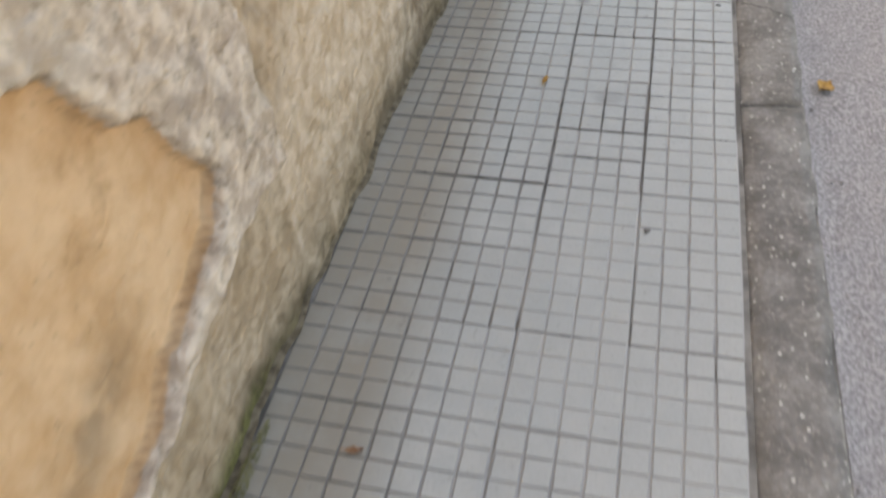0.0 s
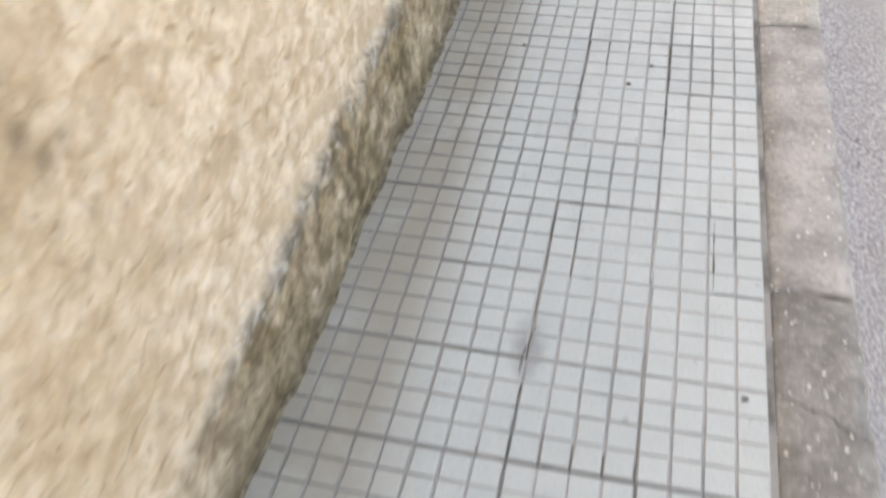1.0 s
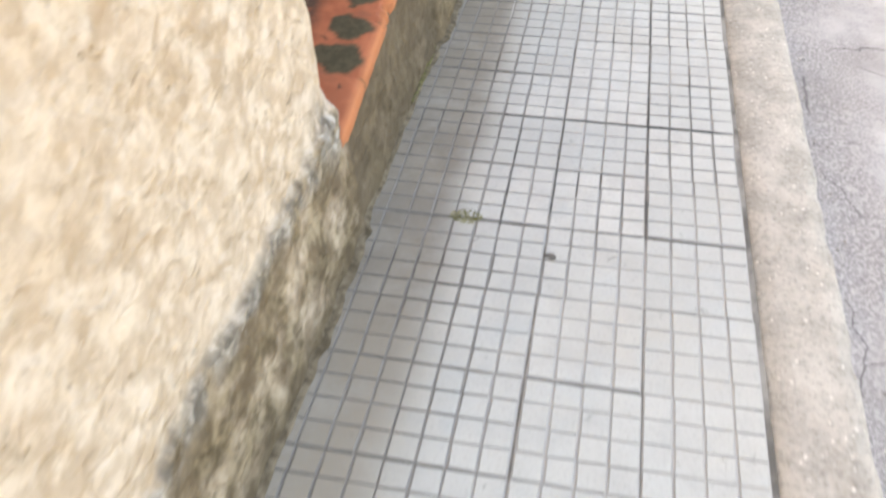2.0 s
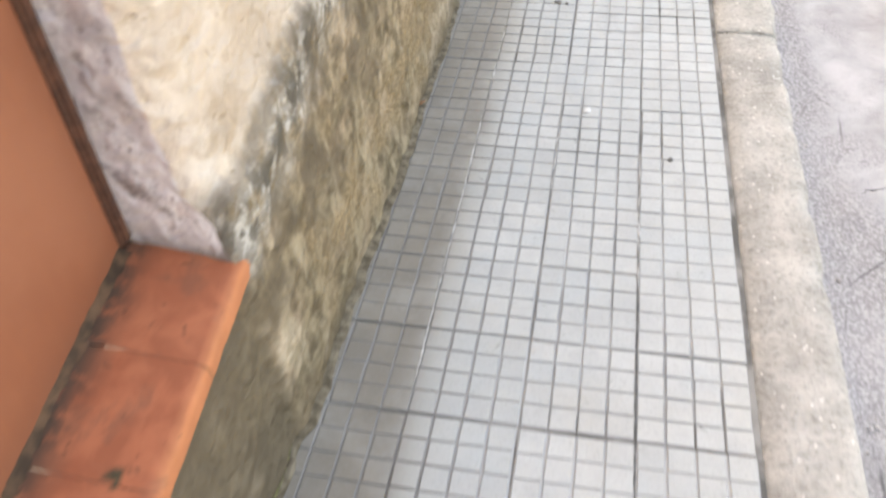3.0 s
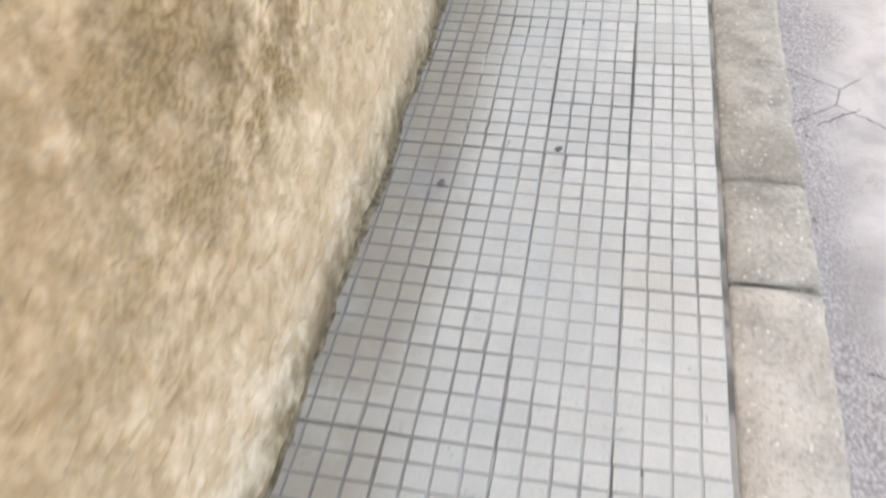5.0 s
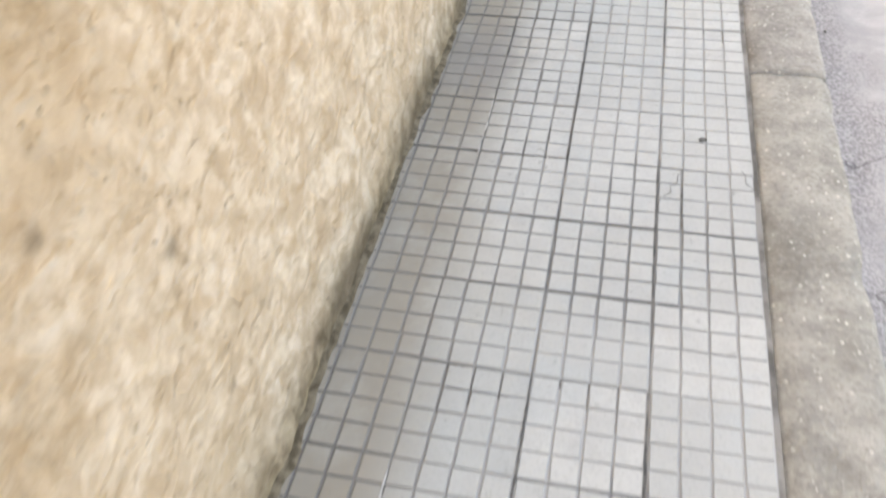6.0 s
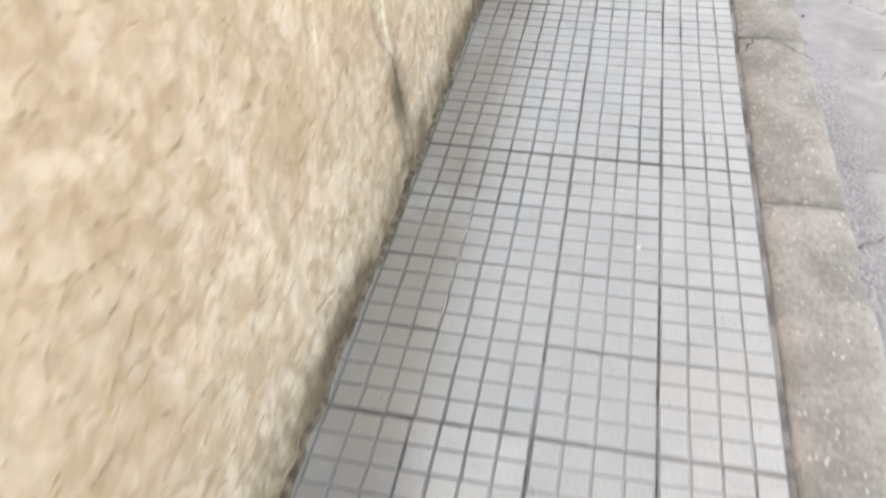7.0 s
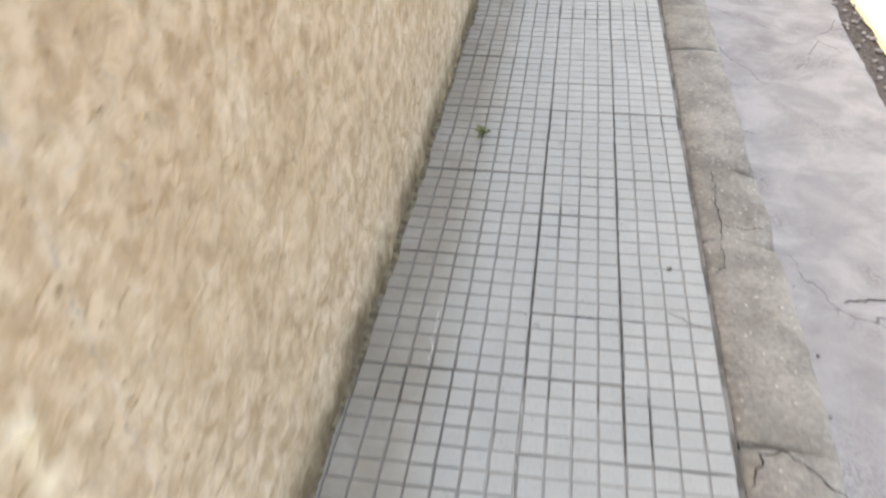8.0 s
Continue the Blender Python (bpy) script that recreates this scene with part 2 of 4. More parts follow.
def road_mat():
    n = Nodes("gutter_concrete", 0.9, 0.25)
    mid = n.noise(6, 5, 0.6, warp=0.4)
    grain = n.noise(130, 4, 0.7)
    agg = n.voronoi(150)
    smooth = n.attr("smooth")
    rough = n.mix(n.ramp(grain, 0.38, 0.64), (0.215, 0.212, 0.217), (0.43, 0.424, 0.432))
    rough = n.mix(n.ramp(agg, 0.0, 0.35, 0.35, 0.0), rough, (0.48, 0.475, 0.49))
    flat = n.mix(n.ramp(mid, 0.35, 0.65), (0.335, 0.34, 0.348), (0.455, 0.46, 0.468))
    flat = n.mix(n.ramp(grain, 0.52, 0.74, 0, 0.4), flat, (0.24, 0.23, 0.24))
    fac = n.math("MULTIPLY", smooth, n.ramp(n.noise(3.5, 5, 0.65, warp=0.5), 0.30, 0.52, 0.15, 1.0))
    col = n.mix(fac, rough, flat)
    col = n.mix(n.ramp(n.noise(2.0, 4, 0.6), 0.52, 0.72, 0, 0.4), col, (0.20, 0.19, 0.19))
    hair = n.ramp(n.voronoi(3.1, "Distance", "DISTANCE_TO_EDGE", n.mix(0.10, n.pos, n.noise(6, 4, 0.6))), 0.0, 0.010, 1.0, 0.0)
    hair = n.math("MULTIPLY", hair, n.ramp(n.noise(2.6, 2), 0.52, 0.58))
    col = n.mix(n.math("MULTIPLY", hair, 0.75), col, (0.07, 0.068, 0.07))
    h = n.math("ADD", n.math("MULTIPLY", grain, n.math("SUBTRACT", 1.5, smooth)), n.math("MULTIPLY", mid, 0.8))
    return n.done(col, h, 0.6, 0.004)


def plain(name, a, b, scale=20.0, rough=0.85, bump=0.3, dist=0.002, spec=0.3, warp=0.3):
    n = Nodes(name, rough, spec)
    f = n.noise(scale, 5, 0.6, warp=warp)
    col = n.mix(n.ramp(f, 0.35, 0.66), a, b)
    return n.done(col, n.math("ADD", f, n.math("MULTIPLY", n.noise(scale * 7, 3), 0.4)), bump, dist)


def clay_mat():
    n = Nodes("clay_tile", 0.7, 0.35)
    mid = n.noise(16, 5, 0.6, warp=0.4)
    col = n.mix(n.ramp(mid, 0.35, 0.65), (0.36, 0.105, 0.050), (0.49, 0.155, 0.075))
    col = n.mix(n.math("MULTIPLY", n.rand(), 0.3), col, (0.44, 0.17, 0.09))
    col = n.mix(n.attr("wear"), col, (0.66, 0.27, 0.11))
    col = n.mix(n.ramp(n.noise(34, 4, 0.65, warp=0.6), 0.62, 0.72, 0, 0.75), col, (0.10, 0.055, 0.035))
    col = n.mix(n.ramp(n.noise(11, 4, 0.6, warp=0.4), 0.57, 0.68, 0, 0.45), col, (0.20, 0.095, 0.06))
    grime = n.math("MULTIPLY", n.attr("grime"), n.ramp(n.noise(40, 4, 0.6), 0.32, 0.55, 0.3, 1.0))
    col = n.mix(grime, col, (0.075, 0.05, 0.035))
    col = n.mix(n.attr("moss"), col, n.mix(n.ramp(n.noise(60, 3), 0.4, 0.6), (0.062, 0.055, 0.030), (0.088, 0.078, 0.044)))
    return n.done(col, n.math("ADD", mid, n.math("MULTIPLY", n.noise(140, 3), 0.4)), 0.4, 0.002)


def panel_mat():
    n = Nodes("orange_board", 0.6, 0.35)
    mid = n.noise(3.5, 4, 0.6)
    brush = n.noise(1.0, 4, 0.6, n.stretch(1, 60, 5))
    col = n.mix(n.ramp(mid, 0.35, 0.68), (0.295, 0.104, 0.055), (0.345, 0.131, 0.072))
    col = n.mix(n.ramp(brush, 0.5, 0.75, 0, 0.25), col, (0.38, 0.13, 0.06))
    return n.done(col, n.math("ADD", brush, mid), 0.15, 0.001)


def yellow_mat():
    n = Nodes("yellow_road_paint", 0.75, 0.3)
    wear = n.ramp(n.noise(13, 5, 0.65, warp=0.5), 0.50, 0.66)
    col = n.mix(n.math("MULTIPLY", wear, 0.55), (0.80, 0.70, 0.44), (0.50, 0.44, 0.34))
    return n.done(col, n.noise(80, 3), 0.4, 0.002)


def leaf_mat(name, a, b):
    n = Nodes(name, 0.6, 0.35)
    col = n.mix(n.ramp(n.noise(60, 4, 0.6), 0.35, 0.65), a, b)
    return n.done(col, n.noise(150, 3), 0.3, 0.001)


M_WALL = wall_plaster()
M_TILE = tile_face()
M_GROOVE = groove_dirt()
M_MORTAR = joint_mortar()
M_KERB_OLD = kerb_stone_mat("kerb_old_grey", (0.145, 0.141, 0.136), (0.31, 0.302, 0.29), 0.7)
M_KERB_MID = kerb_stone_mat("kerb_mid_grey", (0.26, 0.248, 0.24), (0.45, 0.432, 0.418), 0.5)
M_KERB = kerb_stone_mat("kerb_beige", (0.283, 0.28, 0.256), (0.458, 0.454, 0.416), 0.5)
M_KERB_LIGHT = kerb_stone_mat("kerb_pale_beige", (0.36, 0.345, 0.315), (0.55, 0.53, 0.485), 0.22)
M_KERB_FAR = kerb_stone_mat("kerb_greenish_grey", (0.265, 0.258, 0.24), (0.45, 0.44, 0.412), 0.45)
M_ROAD = road_mat()
M_ASPHALT = plain("asphalt", (0.03, 0.03, 0.032), (0.085, 0.082, 0.085), 60, 0.95, 0.8, 0.006)
M_ROADWAY = plain("road_asphalt", (0.085, 0.075, 0.070), (0.19, 0.172, 0.16), 60, 0.95, 0.8, 0.006)
M_CLAY = clay_mat()
M_PANEL = panel_mat()
M_WOOD = plain("brown_frame_wood", (0.085, 0.042, 0.030), (0.17, 0.078, 0.050), 30, 0.7, 0.4)
M_GRIME = plain("sill_grime", (0.060, 0.039, 0.026), (0.16, 0.092, 0.055), 38, 0.95, 0.7, 0.004)
M_GROUT = plain("pale_grout", (0.30, 0.297, 0.28), (0.56, 0.55, 0.525), 14, 0.9, 0.5)
M_DARK_CRACK = plain("crack_dirt", (0.03, 0.03, 0.03), (0.085, 0.08, 0.075), 40, 0.95, 0.5)
M_JOINT_DIRT = plain("joint_dirt", (0.075, 0.075, 0.072), (0.19, 0.188, 0.178), 25, 0.95, 0.5)
M_YELLOW = yellow_mat()
M_PEBBLE = plain("pebble", (0.24, 0.225, 0.22), (0.48, 0.465, 0.46), 30, 0.85, 0.5)
M_SOIL = plain("soil", (0.085, 0.067, 0.043), (0.23, 0.19, 0.135), 45, 0.95, 0.8, 0.004)
M_GUM = plain("old_gum", (0.10, 0.10, 0.095), (0.20, 0.19, 0.175), 60, 0.8, 0.4)
M_WHITE = plain("white_scrap", (0.62, 0.62, 0.60), (0.78, 0.78, 0.76), 60, 0.7, 0.3)
M_LEAF_YELLOW = leaf_mat("leaf_yellow", (0.27, 0.135, 0.035), (0.52, 0.31, 0.085))
M_LEAF_BROWN = leaf_mat("leaf_brown", (0.22, 0.11, 0.055), (0.42, 0.22, 0.12))
M_LEAF_GREEN = leaf_mat("leaf_green", (0.09, 0.12, 0.04), (0.22, 0.25, 0.10))
M_MOSS = leaf_mat("moss_green", (0.13, 0.13, 0.045), (0.33, 0.31, 0.13))


# ---------------------------------------------------------------- geometry helpers
def part(name, data, material, parent=None, label=""):
    """Links a bmesh or a mesh as one object, under a thing if one is given."""
    if isinstance(data, bmesh.types.BMesh):
        me = bpy.data.meshes.new(name)
        data.to_mesh(me)
        data.free()
    else:
        me = data
    if material is not None and not me.materials:
        me.materials.append(material)
    ob = new(name, me)
    ob.parent = parent
    if label:
        ob["label"] = label
    return ob


def pydata(name, verts, faces, smooth=True):
    me = bpy.data.meshes.new(name)
    me.from_pydata([tuple(map(float, v)) for v in verts], [], [tuple(map(int, f)) for f in faces])
    me.update()
    if smooth:
        me.polygons.foreach_set("use_smooth", [True] * len(me.polygons))
    return me


def attribute(me, name, values):
    a = me.attributes.new(name, "FLOAT", "POINT")
    a.data.foreach_set("value", np.asarray(values, dtype=np.float32))


def hash2(ix, iy, seed):
    h = (ix.astype(np.int64) * 374761393 + iy.astype(np.int64) * 668265263 + seed * 974634777) & 0x7FFFFFFF
    h = ((h ^ (h >> 13)) * 1274126177) & 0x7FFFFFFF
    return ((h ^ (h >> 16)) & 0xFFFF) / 65535.0


def vnoise(u, v, seed=0):
    """Smooth value noise in -1..1."""
    u, v = np.asarray(u, float), np.asarray(v, float)
    iu, iv = np.floor(u), np.floor(v)
    fu, fv = u - iu, v - iv
    fu, fv = fu * fu * (3 - 2 * fu), fv * fv * (3 - 2 * fv)
    a, b = hash2(iu, iv, seed), hash2(iu + 1, iv, seed)
    c, d = hash2(iu, iv + 1, seed), hash2(iu + 1, iv + 1, seed)
    return 2 * ((a + (b - a) * fu) * (1 - fv) + (c + (d - c) * fu) * fv) - 1


def fbm(u, v, seed=0, octaves=4, gain=0.5):
    total, amp, norm = 0.0, 1.0, 0.0
    for k in range(octaves):
        total = total + amp * vnoise(u * 2.03 ** k + 17.3 * k, v * 2.03 ** k - 9.1 * k, seed + k)
        norm += amp
        amp *= gain
    return total / norm


def step(x, lo, hi):
    t = np.clip((np.asarray(x, float) - lo) / (hi - lo), 0, 1)
    return t * t * (3 - 2 * t)


def grid_faces(nu, nv, base=0, flip=False):
    i, j = np.meshgrid(np.arange(nu - 1), np.arange(nv - 1), indexing="ij")
    a = base + i * nv + j
    f = np.stack([a, a + nv, a + nv + 1, a + 1], -1).reshape(-1, 4)
    return f[:, ::-1] if flip else f


def setting(name, label, category, kind="structure"):
    ob = new(name)
    return tagged(ob, label, category, kind=kind)


# ---------------------------------------------------------------- the wall
NICHE = (3.11, 3.94, 1.75)
UPPER = (0.262, 1.05, 1.75)


def sill_z(y):
    """Front edge of the low sill; the walk falls along the house."""
    return 0.247 + 0.20 * (np.asarray(y, float) - 3.14)


def upper_sill_z(y):
    return 0.815 + 0.17 * (np.asarray(y, float) - 0.25)


def wall_top(y):
    return 3.22 + 0.10 * np.clip(np.asarray(y, float) - 11.5, 0.0, 4.0)


def base_x(y, z):
    return -0.803 + 0.0038 * np.asarray(y, float) - 0.045 * np.asarray(z, float)


def near_line(y, z, pts):
    """The distance to a line through the points."""
    best = np.full(np.shape(y), 9.0)
    for (y0, z0), (y1, z1) in zip(pts, pts[1:]):
        dy, dz = y1 - y0, z1 - z0
        k = np.clip(((y - y0) * dy + (z - z0) * dz) / (dy * dy + dz * dz), 0, 1)
        best = np.minimum(best, np.hypot(y - y0 - k * dy, z - z0 - k * dz))
    return best


def wall_fields(y, z):
    """How far the wall face stands out, and where its coats, stains and painted shade lie."""
    y, z = np.asarray(y, float), np.asarray(z, float)
    wob = fbm(y * 22, z * 22, 11)
    wob2 = fbm(y * 6, z * 6, 12)
    grey = 1 - step(y + 0.014 * wob, 0.238, 0.252)
    yp = y - 0.03
    up = np.interp(yp, [-0.7, -0.22, -0.16, -0.14, -0.11, -0.04, -0.02, 0.04], [0.82, 0.76, 0.75, 0.70, 0.65, 0.61, 0.54, 0.45])
    low = np.interp(yp, [-0.7, -0.27, -0.20, -0.10, -0.01, 0.04], [0.10, 0.27, 0.31, 0.35, 0.39, 0.45])
    inside = np.minimum(np.minimum(up - z, z - low), (0.045 - yp) * 1.2) + 0.011 * wob
    patch = step(inside, 0.0, 0.013)
    # the coarse coat thins out above a smoother base
    coat_low = np.interp(y, [-0.7, -0.27, -0.1, 0.05, 0.25], [0.06, 0.235, 0.29, 0.325, 0.32])
    coat = grey * step(z + 0.014 * wob, coat_low - 0.012, coat_low + 0.014)
    smooth_base = grey * (1 - coat)
    plinth_top = 0.16 + 0.055 * np.clip(y - 0.3, 0, 3)
    before = (0.25 * step(y, 0.24, 0.27) + 0.75 * step(y + 0.15 * wob2, 0.85, 1.25)) * (1 - step(y, 3.12, 3.15))
    plinth = before * (1 - step(z - plinth_top + 0.016 * wob + 0.02 * wob2, -0.004, 0.010))
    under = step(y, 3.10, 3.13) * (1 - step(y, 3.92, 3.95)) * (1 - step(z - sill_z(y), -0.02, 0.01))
    ledge_top = np.interp(y, [3.9, 4.1, 4.45, 4.8, 5.4, 6.0], [0.485, 0.535, 0.61, 0.67, 0.70, 0.72])
    ledge_on = step(y, 3.91, 3.95) * (1 - step(y + 0.25 * wob2, 5.0, 5.9))
    ledge = ledge_on * (1 - step(z - ledge_top + 0.02 * wob + 0.03 * wob2, -0.02, 0.03))
    rim = ledge_on * np.exp(-((z - ledge_top + 0.055 + 0.03 * wob2) / 0.064) ** 2)
    rim_low = before * np.exp(-((z - plinth_top + 0.012 + 0.012 * wob) / 0.022) ** 2) * step(y, 0.9, 1.3)
    chip = np.exp(-(((y - 3.07) / 0.07) ** 2 + ((z - 0.30) / 0.06) ** 2))
    # veins of thick lime over old cracks
    ridge = np.zeros_like(y)
    jy, jz = y + 0.018 * wob, z + 0.018 * fbm(y * 24, z * 24, 31)
    for pts, w in (
        ([(9.70, 1.06), (9.73, 0.909), (9.76, 0.814), (9.788, 0.741), (9.798, 0.663), (9.815, 0.551), (9.858, 0.43), (9.855, 0.356)], 0.018),
        ([(9.55, 1.08), (9.572, 0.872), (9.586, 0.789), (9.583, 0.722), (9.575, 0.674), (9.557, 0.611), (9.563, 0.552), (9.595, 0.477), (9.607, 0.409), (9.63, 0.333)], 0.019),
        ([(9.815, 0.60), (9.769, 0.54), (9.713, 0.522), (9.649, 0.517), (9.599, 0.505)], 0.011),
        ([(9.557, 0.60), (9.47, 0.606), (9.40, 0.612), (9.32, 0.61), (9.262, 0.593)], 0.015),
        ([(9.40, 0.70), (9.358, 0.64), (9.31, 0.59), (9.27, 0.50)], 0.010),
    ):
        ridge = np.maximum(ridge, np.exp(-(near_line(jy, jz, pts) / w) ** 2) * (0.62 + 1.7 * fbm(y * 30, z * 30, 33, 3) + 0.3 * wob2))
    split = np.exp(-(near_line(y + 0.008 * wob, z, [(9.45, 0.56), (9.521, 0.556), (9.563, 0.545), (9.592, 0.477), (9.602, 0.409), (9.625, 0.333)]) / 0.005) ** 2)
    crack = np.interp(z, [0.14, 0.27, 0.40, 0.55], [9.69, 9.66, 9.57, 9.52]) + 0.008 * wob
    stain_shade = np.exp(-((y - crack) / 0.007) ** 2) * step(z, 0.10, 0.16) * (1 - step(z, 0.42, 0.56)) * (0.4 + 0.4 * wob2)
    stain_shade = np.maximum(stain_shade, 0.45 * np.exp(-(((y - 0.30) / 0.08) ** 2 + ((z - 0.50) / 0.16) ** 2)) * step(wob2 + 0.6 * wob, -0.25, 0.25) * step(y, 0.24, 0.27))
    stain_shade = stain_shade + np.exp(-(((y - 9.665 + 0.3 * (z - 0.2) - 0.03 * wob) / 0.055) ** 2 + ((z - 0.19) / 0.12) ** 2)) * 0.9
    stain_shade = np.maximum(stain_shade, 0.42 * split)
    # pits and small holes in the plaster, their inner shade put into the colour
    for py, pz, pr in ((7.53, 0.52, 0.013), (7.379, 0.676, 0.012), (7.528, 0.249, 0.009), (1.067, 0.707, 0.012), (1.111, 0.678, 0.010), (1.08, 0.672, 0.011), (1.056, 0.544, 0.007),
                       (0.439, 0.805, 0.010), (0.43, 0.769, 0.009), (4.424, 0.808, 0.010), (4.997, 0.81, 0.013), (5.037, 0.773, 0.011), (8.264, 0.639, 0.013), (8.169, 0.602, 0.010), (9.387, 0.42, 0.007)):
        stain_shade = np.maximum(stain_shade, 0.75 * np.exp(-(np.hypot(y - py, z - pz) / (pr * (1 + 0.5 * wob))) ** 2))
    # a darker band in the corner beside the coarse coat
    stain_shade = np.maximum(stain_shade, 0.6 * np.exp(-((y - 0.268 - 0.01 * wob) / 0.016) ** 2) * step(z, 0.25, 0.5))
    # shadow of the patch's recessed edge, painted as a dark rim
    stain_shade = np.maximum(stain_shade, patch * np.exp(-((inside - 0.006) / 0.006) ** 2) * 0.7)
    stain_shade = np.maximum(stain_shade, 0.5 * patch * np.exp(-(((y + 0.30) / 0.12) ** 2 + ((z - 0.36 - 0.35 * (y + 0.30)) / 0.05) ** 2)) * step(wob2 + 0.5 * wob, -0.3, 0.2))
    foot = 1 - step(z + 0.03 * wob2, 0.02, 0.13)
    damp = np.clip(np.maximum.reduce([plinth * 0.95, under, ledge * 0.95, foot * 0.8, 0.30 * smooth_base]), 0, 1)
    brown = 1.0 * np.exp(-((y - 6.65) / 0.6) ** 2) * step(z + 0.14 * wob2, 0.30, 0.58)
    stain_shade = np.maximum(stain_shade, 0.42 * np.exp(-((y - 6.7) / 0.45) ** 2) * step(z + 0.1 * wob2, 0.40, 0.60) * step(fbm(y * 10, z * 9, 17, 5, 0.6), -0.05, 0.3))
    brown = np.maximum(brown, 0.8 * np.exp(-((y - 7.35) / 0.25) ** 2) * step(z, 0.72, 0.9))
    brown = np.maximum(brown, 0.9 * ledge * (1 - 0.7 * rim) * step(wob2, -0.2, 0.25))
    brown = np.maximum(brown, 0.55 * step(y, 0.3, 0.5) * (1 - step(y, 0.8, 1.3)) * step(z, 0.45, 0.75))
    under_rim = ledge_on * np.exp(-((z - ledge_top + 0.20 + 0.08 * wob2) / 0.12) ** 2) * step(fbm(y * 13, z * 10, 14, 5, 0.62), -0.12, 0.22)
    # below the sill: brown staining, with the sill's shadow painted in near its edge
    stain_shade = np.maximum(stain_shade, np.maximum(0.82 * under_rim, under * (0.72 + 0.25 * wob2 + 0.25 * np.exp(-((z - sill_z(y)) / 0.06) ** 2))))
    stain_shade = np.maximum(stain_shade, 0.5 * ledge_on * np.exp(-((z - ledge_top + 0.002 + 0.02 * wob) / 0.016) ** 2) * step(fbm(y * 16, z * 16, 15), -0.05, 0.2))
    stain_shade = np.maximum(stain_shade, 0.75 * (1 - step(z + 0.02 * wob + 0.03 * wob2, 0.005, 0.095)) * step(fbm(y * 5, z * 5, 16), -0.25, 0.2))
    moss = 0.9 * (1 - step(z + 0.03 * wob, 0.0, 0.055)) * np.exp(-((y + 0.15) / 0.25) ** 2)
    lichen = np.clip(rim + 0.8 * rim_low + 0.9 * chip, 0, 1)
    out = (
        0.0060 * fbm(y * 6, z * 6, 1, 4)
        + 0.0082 * fbm(y * 14, z * 14, 2, 3) * (1 - 0.55 * patch)
        + 0.0020 * fbm(y * 34, z * 34, 3, 2)
        + coat * (0.028 + 0.008 * fbm(y * 12, z * 12, 4, 4) + 0.005 * fbm(y * 34, z * 34, 5, 3)) * (1 - 0.3 * patch)
        - patch * 0.026
        + plinth * (0.012 + 0.004 * wob)
        + under * 0.006
        + ledge * (0.016 + 0.005 * wob)
        + 0.008 * chip
        + np.clip(ridge, 0, 1) * 0.0042
        - stain_shade * 0.003
        + foot * 0.004 * step(y, 0.7, 1.3)
        - 0.008 * (1 - step(y, 0.3, 1.0)) * (1 - step(z, 0.10, 0.30))
        - 0.022 * step(y, 3.90, 3.93) * np.exp(-np.clip(y - 3.93, 0, 1) / 0.09) * step(z - ledge_top, -0.03, 0.04)
    )
    for y0, y1, top in (NICHE, UPPER):
        lo = sill_z(y) if y0 > 2 else upper_sill_z(y)
        rows = step(z, lo - 0.04, lo + 0.02) * (1 - step(z, top, top + 0.05))
        away = np.where(y < (y0 + y1) / 2, y0 - y, y - y1) + 0.006 * wob
        out = out - rows * 0.024 * np.exp(-np.clip(away, 0, 1) / 0.011)
    tan = np.maximum(0.45 * step(y, 0.24, 0.28) * (1 - step(y + 0.2 * wob2, 0.7, 1.5)), 0.95 * ledge)
    tan = np.maximum(tan, 0.88 * np.exp(-((y - 6.2) / 0.9) ** 2) * step(z + 0.1 * wob2, 0.12, 0.38))
    tan = np.maximum(tan, 0.9 * under)
    tan = np.maximum(tan, 0.12 * step(y + 0.3 * wob2, 7.0, 7.6))
    tan = np.maximum(tan, 0.30 * step(y + 0.3 * wob2, 8.9, 9.5) + 0.38 * step(y + 0.2 * wob2, 9.8, 10.3))
    tan = np.maximum(tan, 0.55 * smooth_base)
    return out, dict(tan=tan, grey=np.maximum.reduce([coat, 0.14 * step(y + 0.3 * wob2, 9.0, 9.5), 0.32 * step(y + 0.2 * wob2, 0.7, 1.1) * (1 - step(y, 3.0, 3.2)), 0.16 * step(y + 0.3 * wob2, 7.0, 7.6)]), patch=patch, damp=damp, brown=brown, lichen=lichen, ridge=np.clip(ridge, 0, 1), limed=0.28 * step(y, 3.92, 3.94) * (1 - step(y + 0.2 * wob2, 4.2, 4.7)) * step(z - ledge_top, -0.02, 0.06), stain_shade=np.clip(stain_shade, 0, 1), moss=moss)


